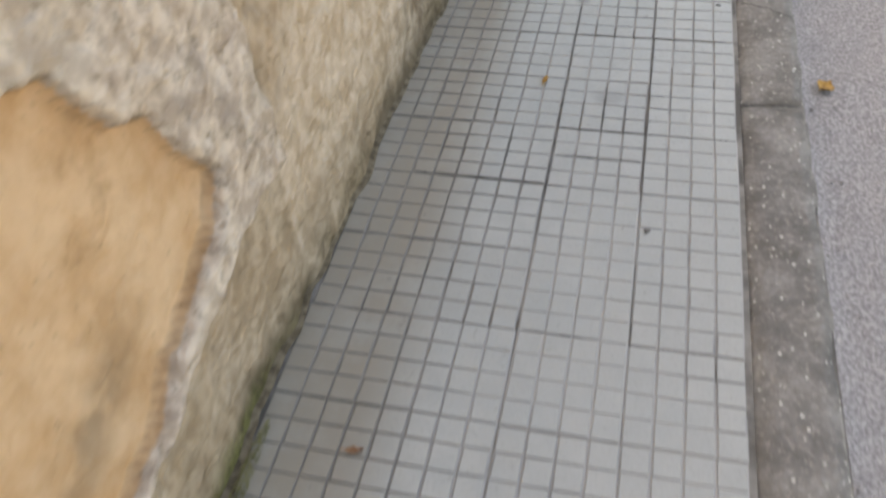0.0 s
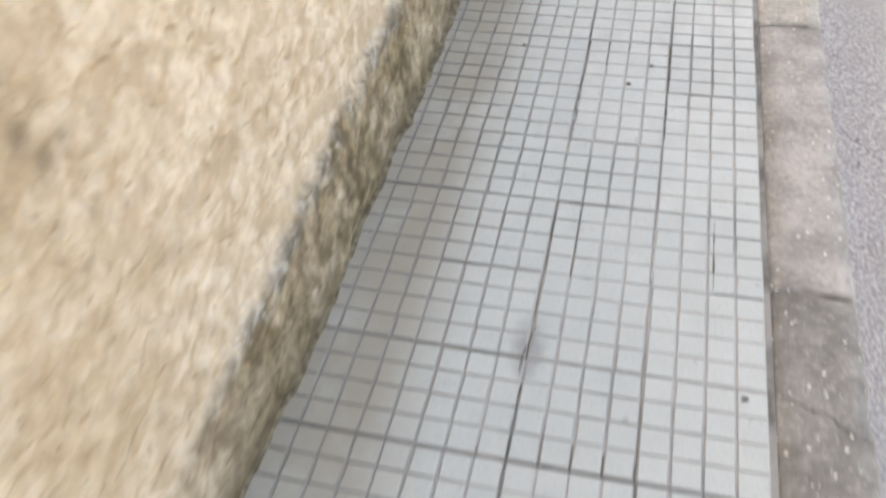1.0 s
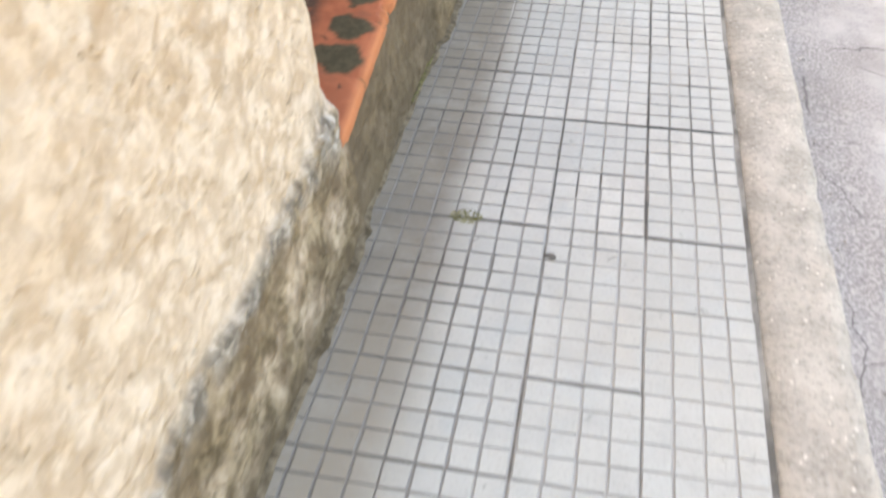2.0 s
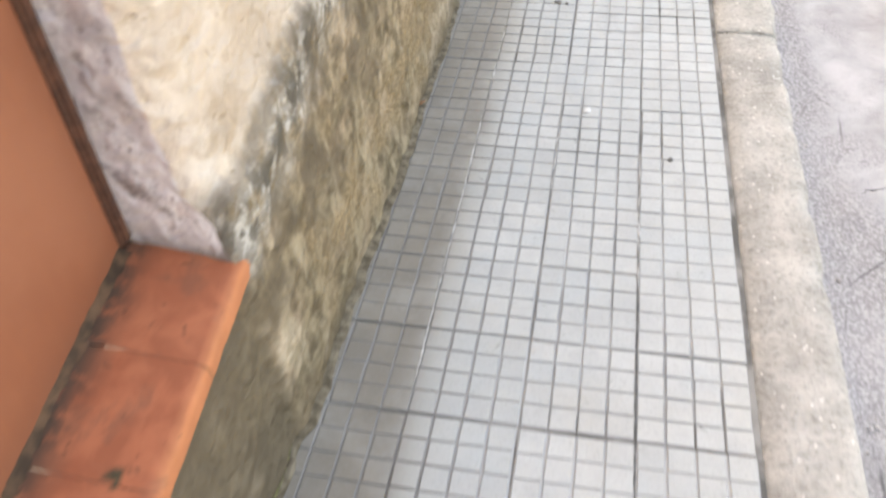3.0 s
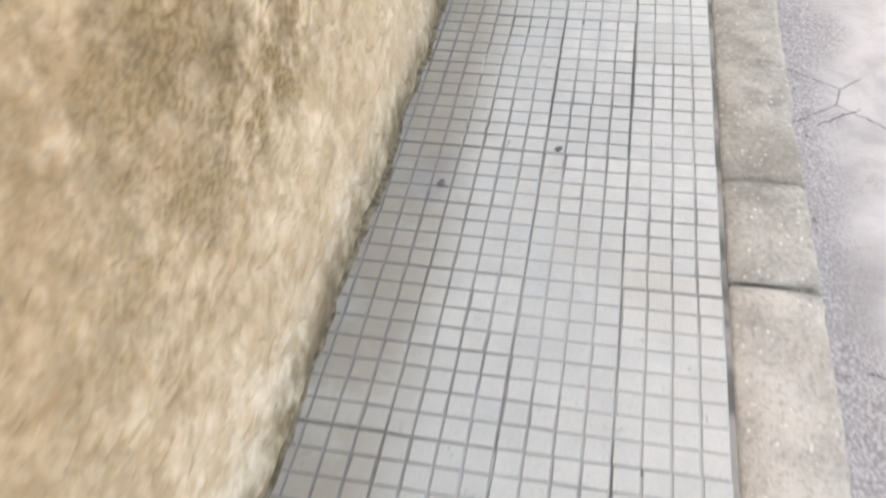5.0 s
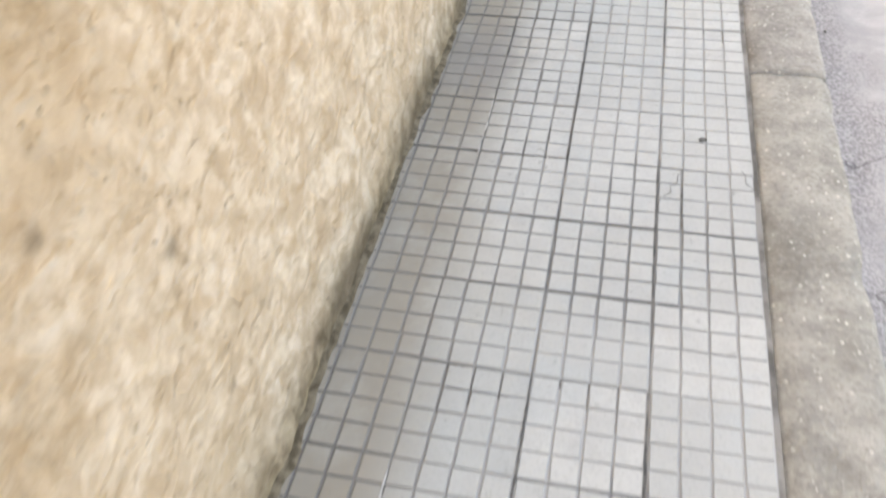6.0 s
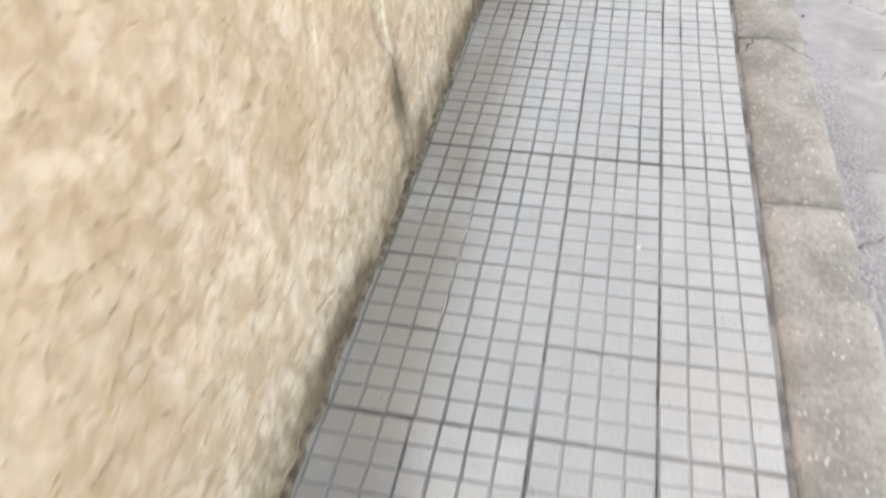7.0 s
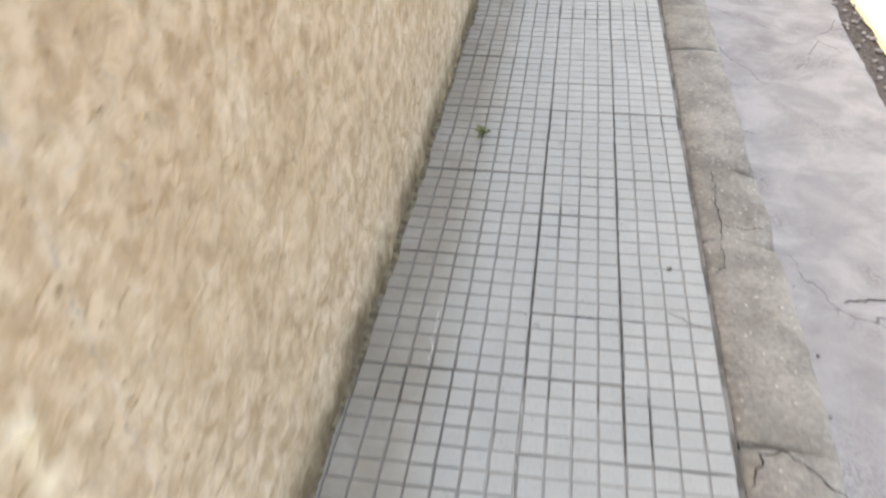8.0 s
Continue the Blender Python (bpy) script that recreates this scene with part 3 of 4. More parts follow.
def build_wall():
    ys = np.concatenate([np.arange(-5, -0.7, 0.2), np.arange(-0.7, 0.36, 0.006), np.arange(0.36, 3.8, 0.0115), np.arange(3.8, 5.2, 0.008), np.arange(5.2, 9.2, 0.0115), np.arange(9.2, 9.92, 0.006), np.arange(9.92, 13.3, 0.0115), np.arange(13.3, 24.1, 0.2)])
    for y0, y1, _ in (NICHE, UPPER):
        for edge in (y0, y1):
            ys[np.argmin(np.abs(ys - edge))] = edge
    zs = np.concatenate([np.arange(-0.16, 0.0, 0.02), np.arange(0.0, 1.07, 0.0075), np.array([1.15, 1.3, 1.5, 1.75, 2.1, 2.5])])
    zs = np.append(zs, 9.0)
    yy, zz = np.meshgrid(ys, zs, indexing="ij")
    zz = np.where(zz > 8, wall_top(yy), np.minimum(zz, wall_top(yy) - 0.01))
    out, marks = wall_fields(yy, zz)
    xx = base_x(yy, zz) + out
    nv = len(zs)
    verts = np.stack([xx, yy, zz], -1).reshape(-1, 3)
    faces = grid_faces(len(ys), nv)
    mid = verts[faces].mean(1)
    hole = np.zeros(len(faces), bool)
    for (y0, y1, top), sill in ((NICHE, sill_z), (UPPER, upper_sill_z)):
        hole |= (mid[:, 1] > y0) & (mid[:, 1] < y1) & (mid[:, 2] > sill(mid[:, 1]) - 0.012) & (mid[:, 2] < top)
    faces = faces[~hole]
    all_verts, all_faces = [verts], [faces]
    fields = {k: [v.reshape(-1)] for k, v in marks.items()}
    count = len(verts)
    # the sides of the two openings
    for (y0, y1, top), sill in ((NICHE, sill_z), (UPPER, upper_sill_z)):
        for edge, far in ((y0, False), (y1, True)):
            jz = np.concatenate([np.arange(float(sill(edge)) - 0.03, 1.07, 0.0115), np.array([1.15, 1.3, 1.5, top])])
            col = int(np.argmin(np.abs(ys - edge)))
            front = np.interp(jz, zz[col], xx[col])
            k = np.linspace(0, 1, 16)
            gz, gk = np.meshgrid(jz, k, indexing="ij")
            gx = front[:, None] * (1 - gk) - 1.02 * gk
            gy = edge + (0.004 * fbm(gx * 25, gz * 25, 41, 4) + (0.010 if far else -0.010) * gk) * np.minimum(1, gk * 5)
            all_verts.append(np.stack([gx, gy, gz], -1).reshape(-1, 3))
            all_faces.append(grid_faces(len(jz), 16, count, flip=far))
            n = gx.size
            count += n
            for key in fields:
                val = np.zeros(n)
                if key == "limed":
                    val = np.full(n, 1.0)
                if key == "grey":
                    val = np.full(n, 0.9)
                if key == "stain_shade":
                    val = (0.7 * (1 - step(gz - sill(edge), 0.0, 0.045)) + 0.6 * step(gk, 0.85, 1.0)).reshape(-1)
                fields[key].append(np.clip(val, 0, 1))
        # head of the opening
        hv = np.array([(-0.86, y0, top), (-0.86, y1, top), (-1.02, y1, top), (-1.02, y0, top)])
        all_verts.append(hv)
        all_faces.append(np.array([[count, count + 3, count + 2, count + 1]]))
        count += 4
        for key in fields:
            fields[key].append(np.zeros(4))
    # top, back and ends
    y0, y1 = ys[0], ys[-1]
    t0, t1 = float(wall_top(y0)), float(wall_top(y1))
    bx = -1.34
    extra = np.array([(xx[0, -1], y0, t0), (xx[-1, -1], y1, t1), (bx, y1, t1), (bx, y0, t0), (bx, y0, -0.16), (bx, y1, -0.16), (xx[0, 0], y0, -0.16), (xx[-1, 0], y1, -0.16)])
    all_verts.append(extra)
    all_faces.append(count + np.array([[0, 1, 2, 3], [3, 2, 5, 4], [0, 3, 4, 6], [1, 7, 5, 2]]))
    for key in fields:
        fields[key].append(np.zeros(8))
    me = pydata("wall_house", np.concatenate(all_verts), np.concatenate(all_faces))
    for key, vals in fields.items():
        attribute(me, key, np.concatenate(vals))
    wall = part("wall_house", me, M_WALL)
    return tagged(wall, "weathered cream lime-plastered house wall with stained grey base", "wall", kind="structure")


wall_house = build_wall()


# ---------------------------------------------------------------- ground, road, gutter
def kerb_outer(y):
    return np.interp(y, [-5, 0, 2.5, 3.3, 5.4, 5.6, 9.0, 13, 24], [0.160, 0.160, 0.172, 0.178, 0.188, 0.200, 0.205, 0.208, 0.21])


def build_ground():
    me = pydata("ground", [(-120, -120, -0.2), (120, -120, -0.2), (120, 200, -0.2), (-120, 200, -0.2)], [(0, 1, 2, 3)], False)
    tagged(part("ground", me, M_ASPHALT), "worn grey-brown asphalt ground of the street", "ground", kind="structure")
    # carriageway surface beyond the gutter
    ys = np.arange(-6, 30.1, 0.05)
    xs = np.concatenate([np.arange(0.70, 1.3, 0.03), np.array([1.5, 2, 3, 5, 8])])
    gx, gy = np.meshgrid(xs, ys, indexing="ij")
    gz = -0.128 + 0.004 * fbm(gx * 14, gy * 14, 51) + 0.01 * fbm(gx * 1.2, gy * 1.2, 52)
    me = pydata("road", np.stack([gx, gy, gz], -1).reshape(-1, 3), grid_faces(len(xs), len(ys)))
    road = tagged(part("road", me, M_ROADWAY), "coarse grey-brown asphalt road beside the concrete gutter", "road", kind="structure")
    # yellow line
    xs = np.arange(0.892, 1.14, 0.02)
    gx, gy = np.meshgrid(xs, ys, indexing="ij")
    side = np.where(gx < 0.893, 1.0, 0.0)
    gx = gx + 0.012 * vnoise(gy * 9, gx * 2, 55) * np.where((gx < 0.90) | (gx > 1.12), 1, 0) - 0.045 * side * (1 - step(gy, 11.7, 12.0))
    gz = -0.120 + 0.004 * fbm(gx * 14, gy * 14, 51) + 0.01 * fbm(gx * 1.2, gy * 1.2, 52)
    me = pydata("road_marking", np.stack([gx, gy, gz], -1).reshape(-1, 3), grid_faces(len(xs), len(ys)))
    part("road_marking", me, M_YELLOW, road, "worn yellow line painted along the road")
    # gutter slab
    ys = np.arange(-1.5, 14.6, 0.014)
    k = np.linspace(0, 1, 44)
    gk, gy = np.meshgrid(k, ys, indexing="ij")
    edge = np.interp(gy, [0, 11.3, 11.7, 12.0, 12.6, 13.2, 14], [0.81, 0.855, 0.845, 0.775, 0.79, 0.82, 0.82]) + 0.012 * fbm(gy * 7, gy * 0, 61)
    gx = 0.13 + (edge - 0.13) * gk
    smooth = step(gy + 0.5 * vnoise(gx * 4, gy * 1.5, 63), 2.2, 3.2) * step(gx + 0.10 * vnoise(gy * 3, gx * 5, 64), 0.26, 0.42)
    smooth = np.maximum(smooth, step(gy + 0.3 * vnoise(gx * 4, gy * 2, 65), 10.3, 11.0))
    gz = -0.100 - 0.02 * gk + 0.006 * fbm(gx * 6, gy * 6, 66) + (1 - smooth) * 0.0035 * fbm(gx * 55, gy * 55, 67, 3)
    gz = gz + 0.012 * np.exp(-((gx - kerb_outer(gy)) / 0.03) ** 2) * step(vnoise(gy * 5, gx * 0, 68), -0.2, 0.5)
    gz = gz - step(gk, 0.96, 1.0) * 0.014
    me = pydata("gutter", np.stack([gx, gy, gz], -1).reshape(-1, 3), grid_faces(len(k), len(ys)))
    attribute(me, "smooth", smooth.reshape(-1))
    gutter = tagged(part("gutter", me, M_ROAD), "pale lavender-grey cracked concrete gutter beside the kerb", "gutter", kind="structure")
    return road, gutter


road, gutter = build_ground()


def crack(name, pts, width, z, parent, seed, mat=None, wander=0.006):
    """A ragged filled crack along a line of points."""
    rng = random.Random(seed)
    pts = [Vector((*p, 0)) for p in pts]
    fine = []
    for a, b in zip(pts, pts[1:]):
        n = max(2, int((b - a).length / 0.012))
        fine += [a.lerp(b, i / n) for i in range(n)]
    fine.append(pts[-1])
    bm = bmesh.new()
    rows = []
    for i, p in enumerate(fine):
        d = (fine[min(i + 1, len(fine) - 1)] - fine[max(i - 1, 0)]).normalized()
        s = Vector((-d.y, d.x, 0))
        taper = min(1, 0.25 + 0.2 * min(i, len(fine) - 1 - i))
        w = width * rng.uniform(0.25, 1.0) * taper
        c = p + s * rng.uniform(-wander, wander)
        w *= 0.65
        rows.append([bm.verts.new(c + s * w / 2 + Vector((0, 0, z))), bm.verts.new(c + Vector((0, 0, z + 0.001))), bm.verts.new(c - s * w / 2 + Vector((0, 0, z)))])
    for a, b in zip(rows, rows[1:]):
        bm.faces.new((a[0], a[1], b[1], b[0]))
        bm.faces.new((a[1], a[2], b[2], b[1]))
    return part(name, bm, mat or M_DARK_CRACK, parent)


for i, (pts, w) in enumerate((
    ([(0.254, 10.905), (0.276, 10.98), (0.300, 11.03), (0.39, 11.065), (0.497, 11.08), (0.574, 11.126), (0.66, 11.203), (0.74, 11.235)], 0.012),
    ([(0.528, 11.075), (0.602, 11.104), (0.70, 11.135)], 0.007),
    ([(0.262, 11.20), (0.274, 11.10), (0.295, 11.02)], 0.010),
    ([(0.313, 4.85), (0.425, 4.905), (0.544, 4.94)], 0.006),
    ([(0.232, 3.934), (0.229, 3.848), (0.243, 3.80)], 0.010),
    ([(0.289, 6.735), (0.345, 6.72), (0.41, 6.70)], 0.009),
    ([(0.392, 6.92), (0.40, 6.80), (0.40, 6.72)], 0.009),
    ([(0.40, 6.775), (0.48, 6.80), (0.56, 6.78)], 0.007),
    ([(0.417, 8.509), (0.64, 8.53)], 0.006),
    ([(0.368, 8.389), (0.62, 8.40)], 0.005),
    ([(0.331, 8.23), (0.446, 8.228)], 0.006),
    ([(0.28, 7.517), (0.332, 7.557), (0.40, 7.60)], 0.009),
    ([(0.252, 9.512), (0.308, 9.507), (0.40, 9.52)], 0.008),
)):
    crack("crack", pts, w, -0.105, gutter, 100 + i)


def stone_shape(rng, r):
    bm = bmesh.new()
    bmesh.ops.create_icosphere(bm, subdivisions=1, radius=r)
    s = Vector((rng.uniform(0.8, 1.4), rng.uniform(0.7, 1.2), rng.uniform(0.45, 0.8)))
    for v in bm.verts:
        v.co = Vector((v.co.x * s.x, v.co.y * s.y, v.co.z * s.z)) * rng.uniform(0.8, 1.15)
    return bm


def scatter_stones(name, label, count, xr, yr, z, rr, seed, parent=None):
    rng = random.Random(seed)
    verts, faces = [], []
    for _ in range(count):
        bm = stone_shape(rng, rng.uniform(*rr))
        at = Vector((rng.uniform(*xr), rng.uniform(*yr), z))
        turn = Euler((0, 0, rng.uniform(0, 6.3))).to_matrix()
        base = len(verts)
        bm.verts.index_update()
        verts += [turn @ v.co + at for v in bm.verts]
        faces += [[base + v.index for v in f.verts] for f in bm.faces]
        bm.free()
    ob = part(name, pydata(name, verts, faces, False), M_PEBBLE, parent)
    return tagged(ob, label, "gravel", kind="stuff")


scatter_stones("gravel", "loose grey pebbles strewn along the gutter's broken edge", 130, (0.80, 0.90), (11.95, 15.5), -0.119, (0.004, 0.015), 5)
scatter_stones("grit", "fine pale grit lying along the foot of the kerb", 260, (0.19, 0.26), (-0.5, 12.0), -0.098, (0.002, 0.006), 6)


# ---------------------------------------------------------------- kerb stones
KERB_JOINTS = [-2.2, -1.2, -0.1, 0.95, 1.63, 2.53, 5.435, 6.00, 6.85, 7.17, 8.82, 9.71, 10.48, 11.13, 11.48, 12.35, 13.2, 14.1, 15.2]
kerb = setting("kerb", "worn concrete kerb stones edging the tiled pavement", "kerb")


def kerb_stone(y0, y1, seed, material):
    rng = random.Random(seed)
    n = max(8, int((y1 - y0) / 0.022))
    broken = 10.0 < y0 < 11.3
    k = np.linspace(0, 1, n)
    prof = [(0.005, -0.15), (0.005, -0.03), (0.007, -0.013), (0.015, -0.004), (0.05, 0.001), (0.09, 0.002), (0.12, 0.001), (0.145, -0.001), (0.965, -0.003), (0.975, -0.008), (0.988, -0.018), (0.996, -0.034), (1.0, -0.06), (1.0, -0.15)]
    verts = []
    for i, t in enumerate(k):
        for j, (px, pz) in enumerate(prof):
            outer = float(kerb_outer(y0 + (y1 - y0) * t))
            if px > 0.9:
                x = outer * 1.0 - (1 - px) * 0.5
            else:
                x = 0.0015 + px * outer / 0.165
            u = x / outer
            jag = (0.012 if broken else 0.004) * math.sin(u * 5 + seed) + (0.006 if broken else 0.002) * rng.uniform(-1, 1)
            gap = 0.005 + (0.012 * max(0.0, noise.noise(Vector((u * 4, seed * 3.1, 0)))) if broken else 0.002)
            ya, yb = y0 + gap + jag, y1 - gap + (0.03 * math.sin(u * 4) if broken else 0.0)
            y = ya + (yb - ya) * t
            wear = noise.noise(Vector((x * 9, y * 9, seed))) * 0.004 + noise.noise(Vector((x * 40, y * 40, seed))) * 0.0016
            edge = 0.006 * (math.exp(-i / 0.9) + math.exp(-(n - 1 - i) / 0.9))
            chip = 0.0
            if px > 0.96:
                chip = 0.012 * max(0.0, noise.noise(Vector((seed, y * 11, 3.3))) - 0.05)
            z = pz + (wear - edge if pz > -0.1 else 0) - chip * (1 if pz > -0.1 else 0)
            x += noise.noise(Vector((y * 13, seed, pz * 20))) * 0.003 - chip
            verts.append((x, y, z))
    m = len(prof)
    faces = [tuple(int(q) for q in f) for f in grid_faces(n, m)]
    faces.append(tuple(range(m)))
    faces.append(tuple(reversed(range((n - 1) * m, n * m))))
    return part("kerb_stone", pydata("kerb_stone", verts, faces), material, kerb)


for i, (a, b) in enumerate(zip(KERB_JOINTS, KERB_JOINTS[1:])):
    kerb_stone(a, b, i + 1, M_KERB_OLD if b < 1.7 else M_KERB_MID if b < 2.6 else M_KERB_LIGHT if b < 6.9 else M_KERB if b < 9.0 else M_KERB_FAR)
# bed and joint filling under the stones
bm = bmesh.new()
bmesh.ops.create_cube(bm, size=1, matrix=Matrix.Translation((0.085, 6, -0.088)) @ Matrix.Diagonal((0.135, 20, 0.15, 1)))
part("kerb_bed", bm, M_MORTAR, kerb)
for i, (pts, w) in enumerate((
    ([(0.072, 11.47), (0.068, 11.38), (0.062, 11.28), (0.060, 11.18), (0.056, 11.13)], 0.007),
    ([(0.006, 10.986), (0.03, 10.99), (0.05, 11.02), (0.056, 11.13)], 0.005),
    ([(0.07, 11.20), (0.12, 11.18), (0.18, 11.20)], 0.006),
    ([(0.02, 10.37), (0.05, 10.45), (0.09, 10.47), (0.14, 10.42), (0.20, 10.35)], 0.009),
    ([(0.02, 1.40), (0.07, 1.38), (0.15, 1.33)], 0.004),
)):
    crack("crack", pts, w, 0.0045, kerb, 200 + i)


# ---------------------------------------------------------------- the sills and boards in the wall's openings
def clay_tile(y0, y1, front, back, top, seed, spots, parent):
    """One clay tile of a sill, its nose rounded, sloping to the street."""
    ny, nx = 22, 24
    prof = [(front + 0.001, -0.026), (front, -0.019), (front + 0.0, -0.012), (front - 0.003, -0.005), (front - 0.008, -0.001)]
    prof += [(front - 0.008 + (back - front + 0.008) * k, 0.020 * k) for k in np.linspace(0.06, 1, nx)]
    verts, moss, wear, grime = [], [], [], []
    for j in range(ny):
        y = y0 + 0.0006 + (y1 - y0 - 0.0012) * j / (ny - 1)
        for px, pz in prof:
            bump = 0.0012 * noise.noise(Vector((px * 30, y * 30, seed)))
            chip = 0.006 * max(0.0, noise.noise(Vector((y * 25, seed, 1.0))) - 0.15) if px > front - 0.01 else 0.0
            if px > front - 0.012:
                chip += 0.016 * math.exp(-((y - 3.508) / 0.012) ** 2) + 0.009 * math.exp(-((y - 3.475) / 0.008) ** 2)
            end = 0.0008 * (math.exp(-j / 0.8) + math.exp(-(ny - 1 - j) / 0.8))
            verts.append((px - chip, y, float(top(y)) + pz + bump - end - chip))
            m = 0.0
            for sy, sx, ry, rx in spots:
                ang = math.atan2(px - sx, y - sy)
                r = math.hypot((y - sy) / ry, (px - sx) / rx) + 0.09 * math.sin(3 * ang + sy * 50) + 0.05 * math.sin(4 * ang + sy * 90) + 0.05 * math.sin(7 * ang)
                m = max(m, 1 - float(step(r, 0.92, 1.06)))
            moss.append(m)
            wear.append(float(math.exp(-((px - front + 0.003) / 0.007) ** 2)) * 0.4)
            g = float(step(px + 0.012 * noise.noise(Vector((y * 30, px * 30, 2.0))), back + 0.085, back + 0.026))
            grime.append(min(1, g))
    me = pydata("sill_tile", verts, grid_faces(ny, len(prof), flip=True))
    attribute(me, "moss", moss)
    attribute(me, "wear", wear)
    attribute(me, "grime", grime)
    return part("sill_tile", me, M_CLAY, parent)


SPOTS = [(3.535, -0.858, 0.046, 0.050), (3.415, -0.860, 0.038, 0.046), (3.320, -0.860, 0.044, 0.054),
         (3.622, -0.852, 0.013, 0.005), (3.626, -0.862, 0.005, 0.008), (3.478, -0.868, 0.005, 0.008)]
low_sill = setting("window_sill_1", "low orange clay-tile sill with dark mossy blotches", "window sill")
front = -0.792
edges = np.linspace(NICHE[0] - 0.005, NICHE[1] + 0.012, 6)
for i, (a, b) in enumerate(zip(edges, edges[1:])):
    clay_tile(a, b, front, -0.992, sill_z, i + 1.5, SPOTS, low_sill)
high_sill = setting("window_sill_2", "higher orange clay-tile sill set in the plaster", "window sill")
edges = np.linspace(UPPER[0] - 0.012, UPPER[1] + 0.01, 6)
for i, (a, b) in enumerate(zip(edges, edges[1:])):
    clay_tile(a, b, -0.803, -0.995, upper_sill_z, i + 20.5, [], high_sill)


def sloped_box(x0, x1, y0, y1, lo, hi, bevel=0.004):
    bm = bmesh.new()
    vs = [bm.verts.new((x, y, f(y))) for f in (lo, hi) for x, y in ((x0, y0), (x1, y0), (x1, y1), (x0, y1))]
    for f in ((3, 2, 1, 0), (4, 5, 6, 7), (0, 1, 5, 4), (1, 2, 6, 5), (2, 3, 7, 6), (3, 0, 4, 7)):
        bm.faces.new([vs[i] for i in f])
    bmesh.ops.bevel(bm, geom=list(bm.edges), offset=bevel, segments=2, affect="EDGES", clamp_overlap=True)
    return bm


def grime_bead(y0, y1, sill, seed):
    """The ragged bead of dirt and old mortar where a board meets its sill."""
    n, m = 150, 7
    verts = []
    for i in range(n):
        y = y0 + (y1 - y0) * i / (n - 1)
        w = 0.015 + 0.005 * noise.noise(Vector((y * 14, seed, 0))) + 0.003 * noise.noise(Vector((y * 60, seed, 4)))
        h = 0.017 + 0.004 * noise.noise(Vector((y * 30, seed, 8)))
        for j in range(m):
            a = j / (m - 1)
            lump = 0.0015 * noise.noise(Vector((y * 90, a * 4, seed)))
            verts.append((-0.974 + w * a ** 1.3 + lump, y, float(sill(y)) + 0.016 + h * (1 - a) ** 1.6 + lump))
    return pydata("grime_bead", verts, grid_faces(n, m, flip=True))


def board_in(opening, sill, name, label):
    y0, y1, top = opening
    shutter = setting(name, label, "shutter", kind="")
    low = lambda y: float(sill(y)) + 0.022
    part("board", sloped_box(-1.010, -0.972, y0 - 0.01, y1 - 0.010, low, lambda y: top - 0.005), M_PANEL, shutter)
    part("frame_stile", sloped_box(-1.012, -0.962, y1 - 0.012, y1 + 0.012, low, lambda y: top - 0.004, 0.006), M_WOOD, shutter, "dark brown wooden frame edge")
    part("grime_bead", grime_bead(y0 + 0.002, y1 - 0.012, sill, y0 * 7), M_GRIME, shutter, "dark crumbly dirt along the board's foot")
    return shutter


board_in(NICHE, sill_z, "window_shutter", "plain orange-painted shutter board closing the low window")
board_in(UPPER, upper_sill_z, "window_shutter", "dull orange-painted shutter board above the higher sill")


# ---------------------------------------------------------------- small things on the ground
def soil_line():
    ys = np.arange(-0.8, 13.5, 0.008)
    k = np.linspace(0, 1, 7)
    gk, gy = np.meshgrid(k, ys, indexing="ij")
    width = 0.016 + 0.012 * fbm(gy * 3, gy * 0, 71) + 0.003 * fbm(gy * 18, gy * 0, 72)
    out, _ = wall_fields(gy, gy * 0 + 0.01)
    x0 = base_x(gy, 0.01) + out - 0.004
    gx = x0 + np.clip(width, 0.005, 0.04) * gk + 0.001
    gz = 0.005 * (1 - gk) * (1 + 0.5 * fbm(gy * 40, gk * 3, 73)) - 0.003 * step(gk, 0.8, 1.0) + 0.002
    me = pydata("soil_line", np.stack([gx, gy, gz], -1).reshape(-1, 3), grid_faces(7, len(ys), flip=False))
    return tagged(part("soil_line", me, M_SOIL), "dark crumbly soil gathered along the foot of the wall", "soil", kind="stuff")


soil_line()


def blob(r, h, seed):
    bm = bmesh.new()
    bmesh.ops.create_icosphere(bm, subdivisions=2, radius=1)
    for v in bm.verts:
        a = math.atan2(v.co.y, v.co.x)
        k = 1 + 0.18 * math.sin(2 * a + seed) + 0.12 * math.sin(3 * a + 2 * seed)
        v.co = Vector((v.co.x * r * k, v.co.y * r * k, v.co.z * h))
    return bm


for i, (x, y, r) in enumerate(((-0.182, 0.49, 0.007), (-0.038, 1.382, 0.006), (-0.386, 3.111, 0.011), (-0.457, 5.556, 0.012), (-0.43, 5.55, 0.007), (-0.129, 4.796, 0.008),
                               (-0.367, 7.216, 0.010), (-0.106, 8.511, 0.009), (-0.29, 2.22, 0.006), (-0.24, 2.30, 0.005), (-0.56, 2.35, 0.006), (-0.625, 7.06, 0.012), (-0.08, 11.0, 0.008))):
    ob = part("gum_spot", blob(r, 0.0025, i), M_GUM)
    ob.location = (x, y, 0.001)
    tagged(ob, "dark flattened gum spot stuck on the pavement tile", "gum", "gum spots on the pavement")
for i, (x, y, r) in enumerate(((-0.334, 4.978, 0.011), (-0.243, 9.497, 0.006))):
    ob = part("paper_scrap", blob(r, 0.003, i + 30), M_WHITE)
    ob.location = (x, y, 0.002)
    tagged(ob, "small white crumpled paper scrap on the tiles", "litter", "paper scraps on the pavement")


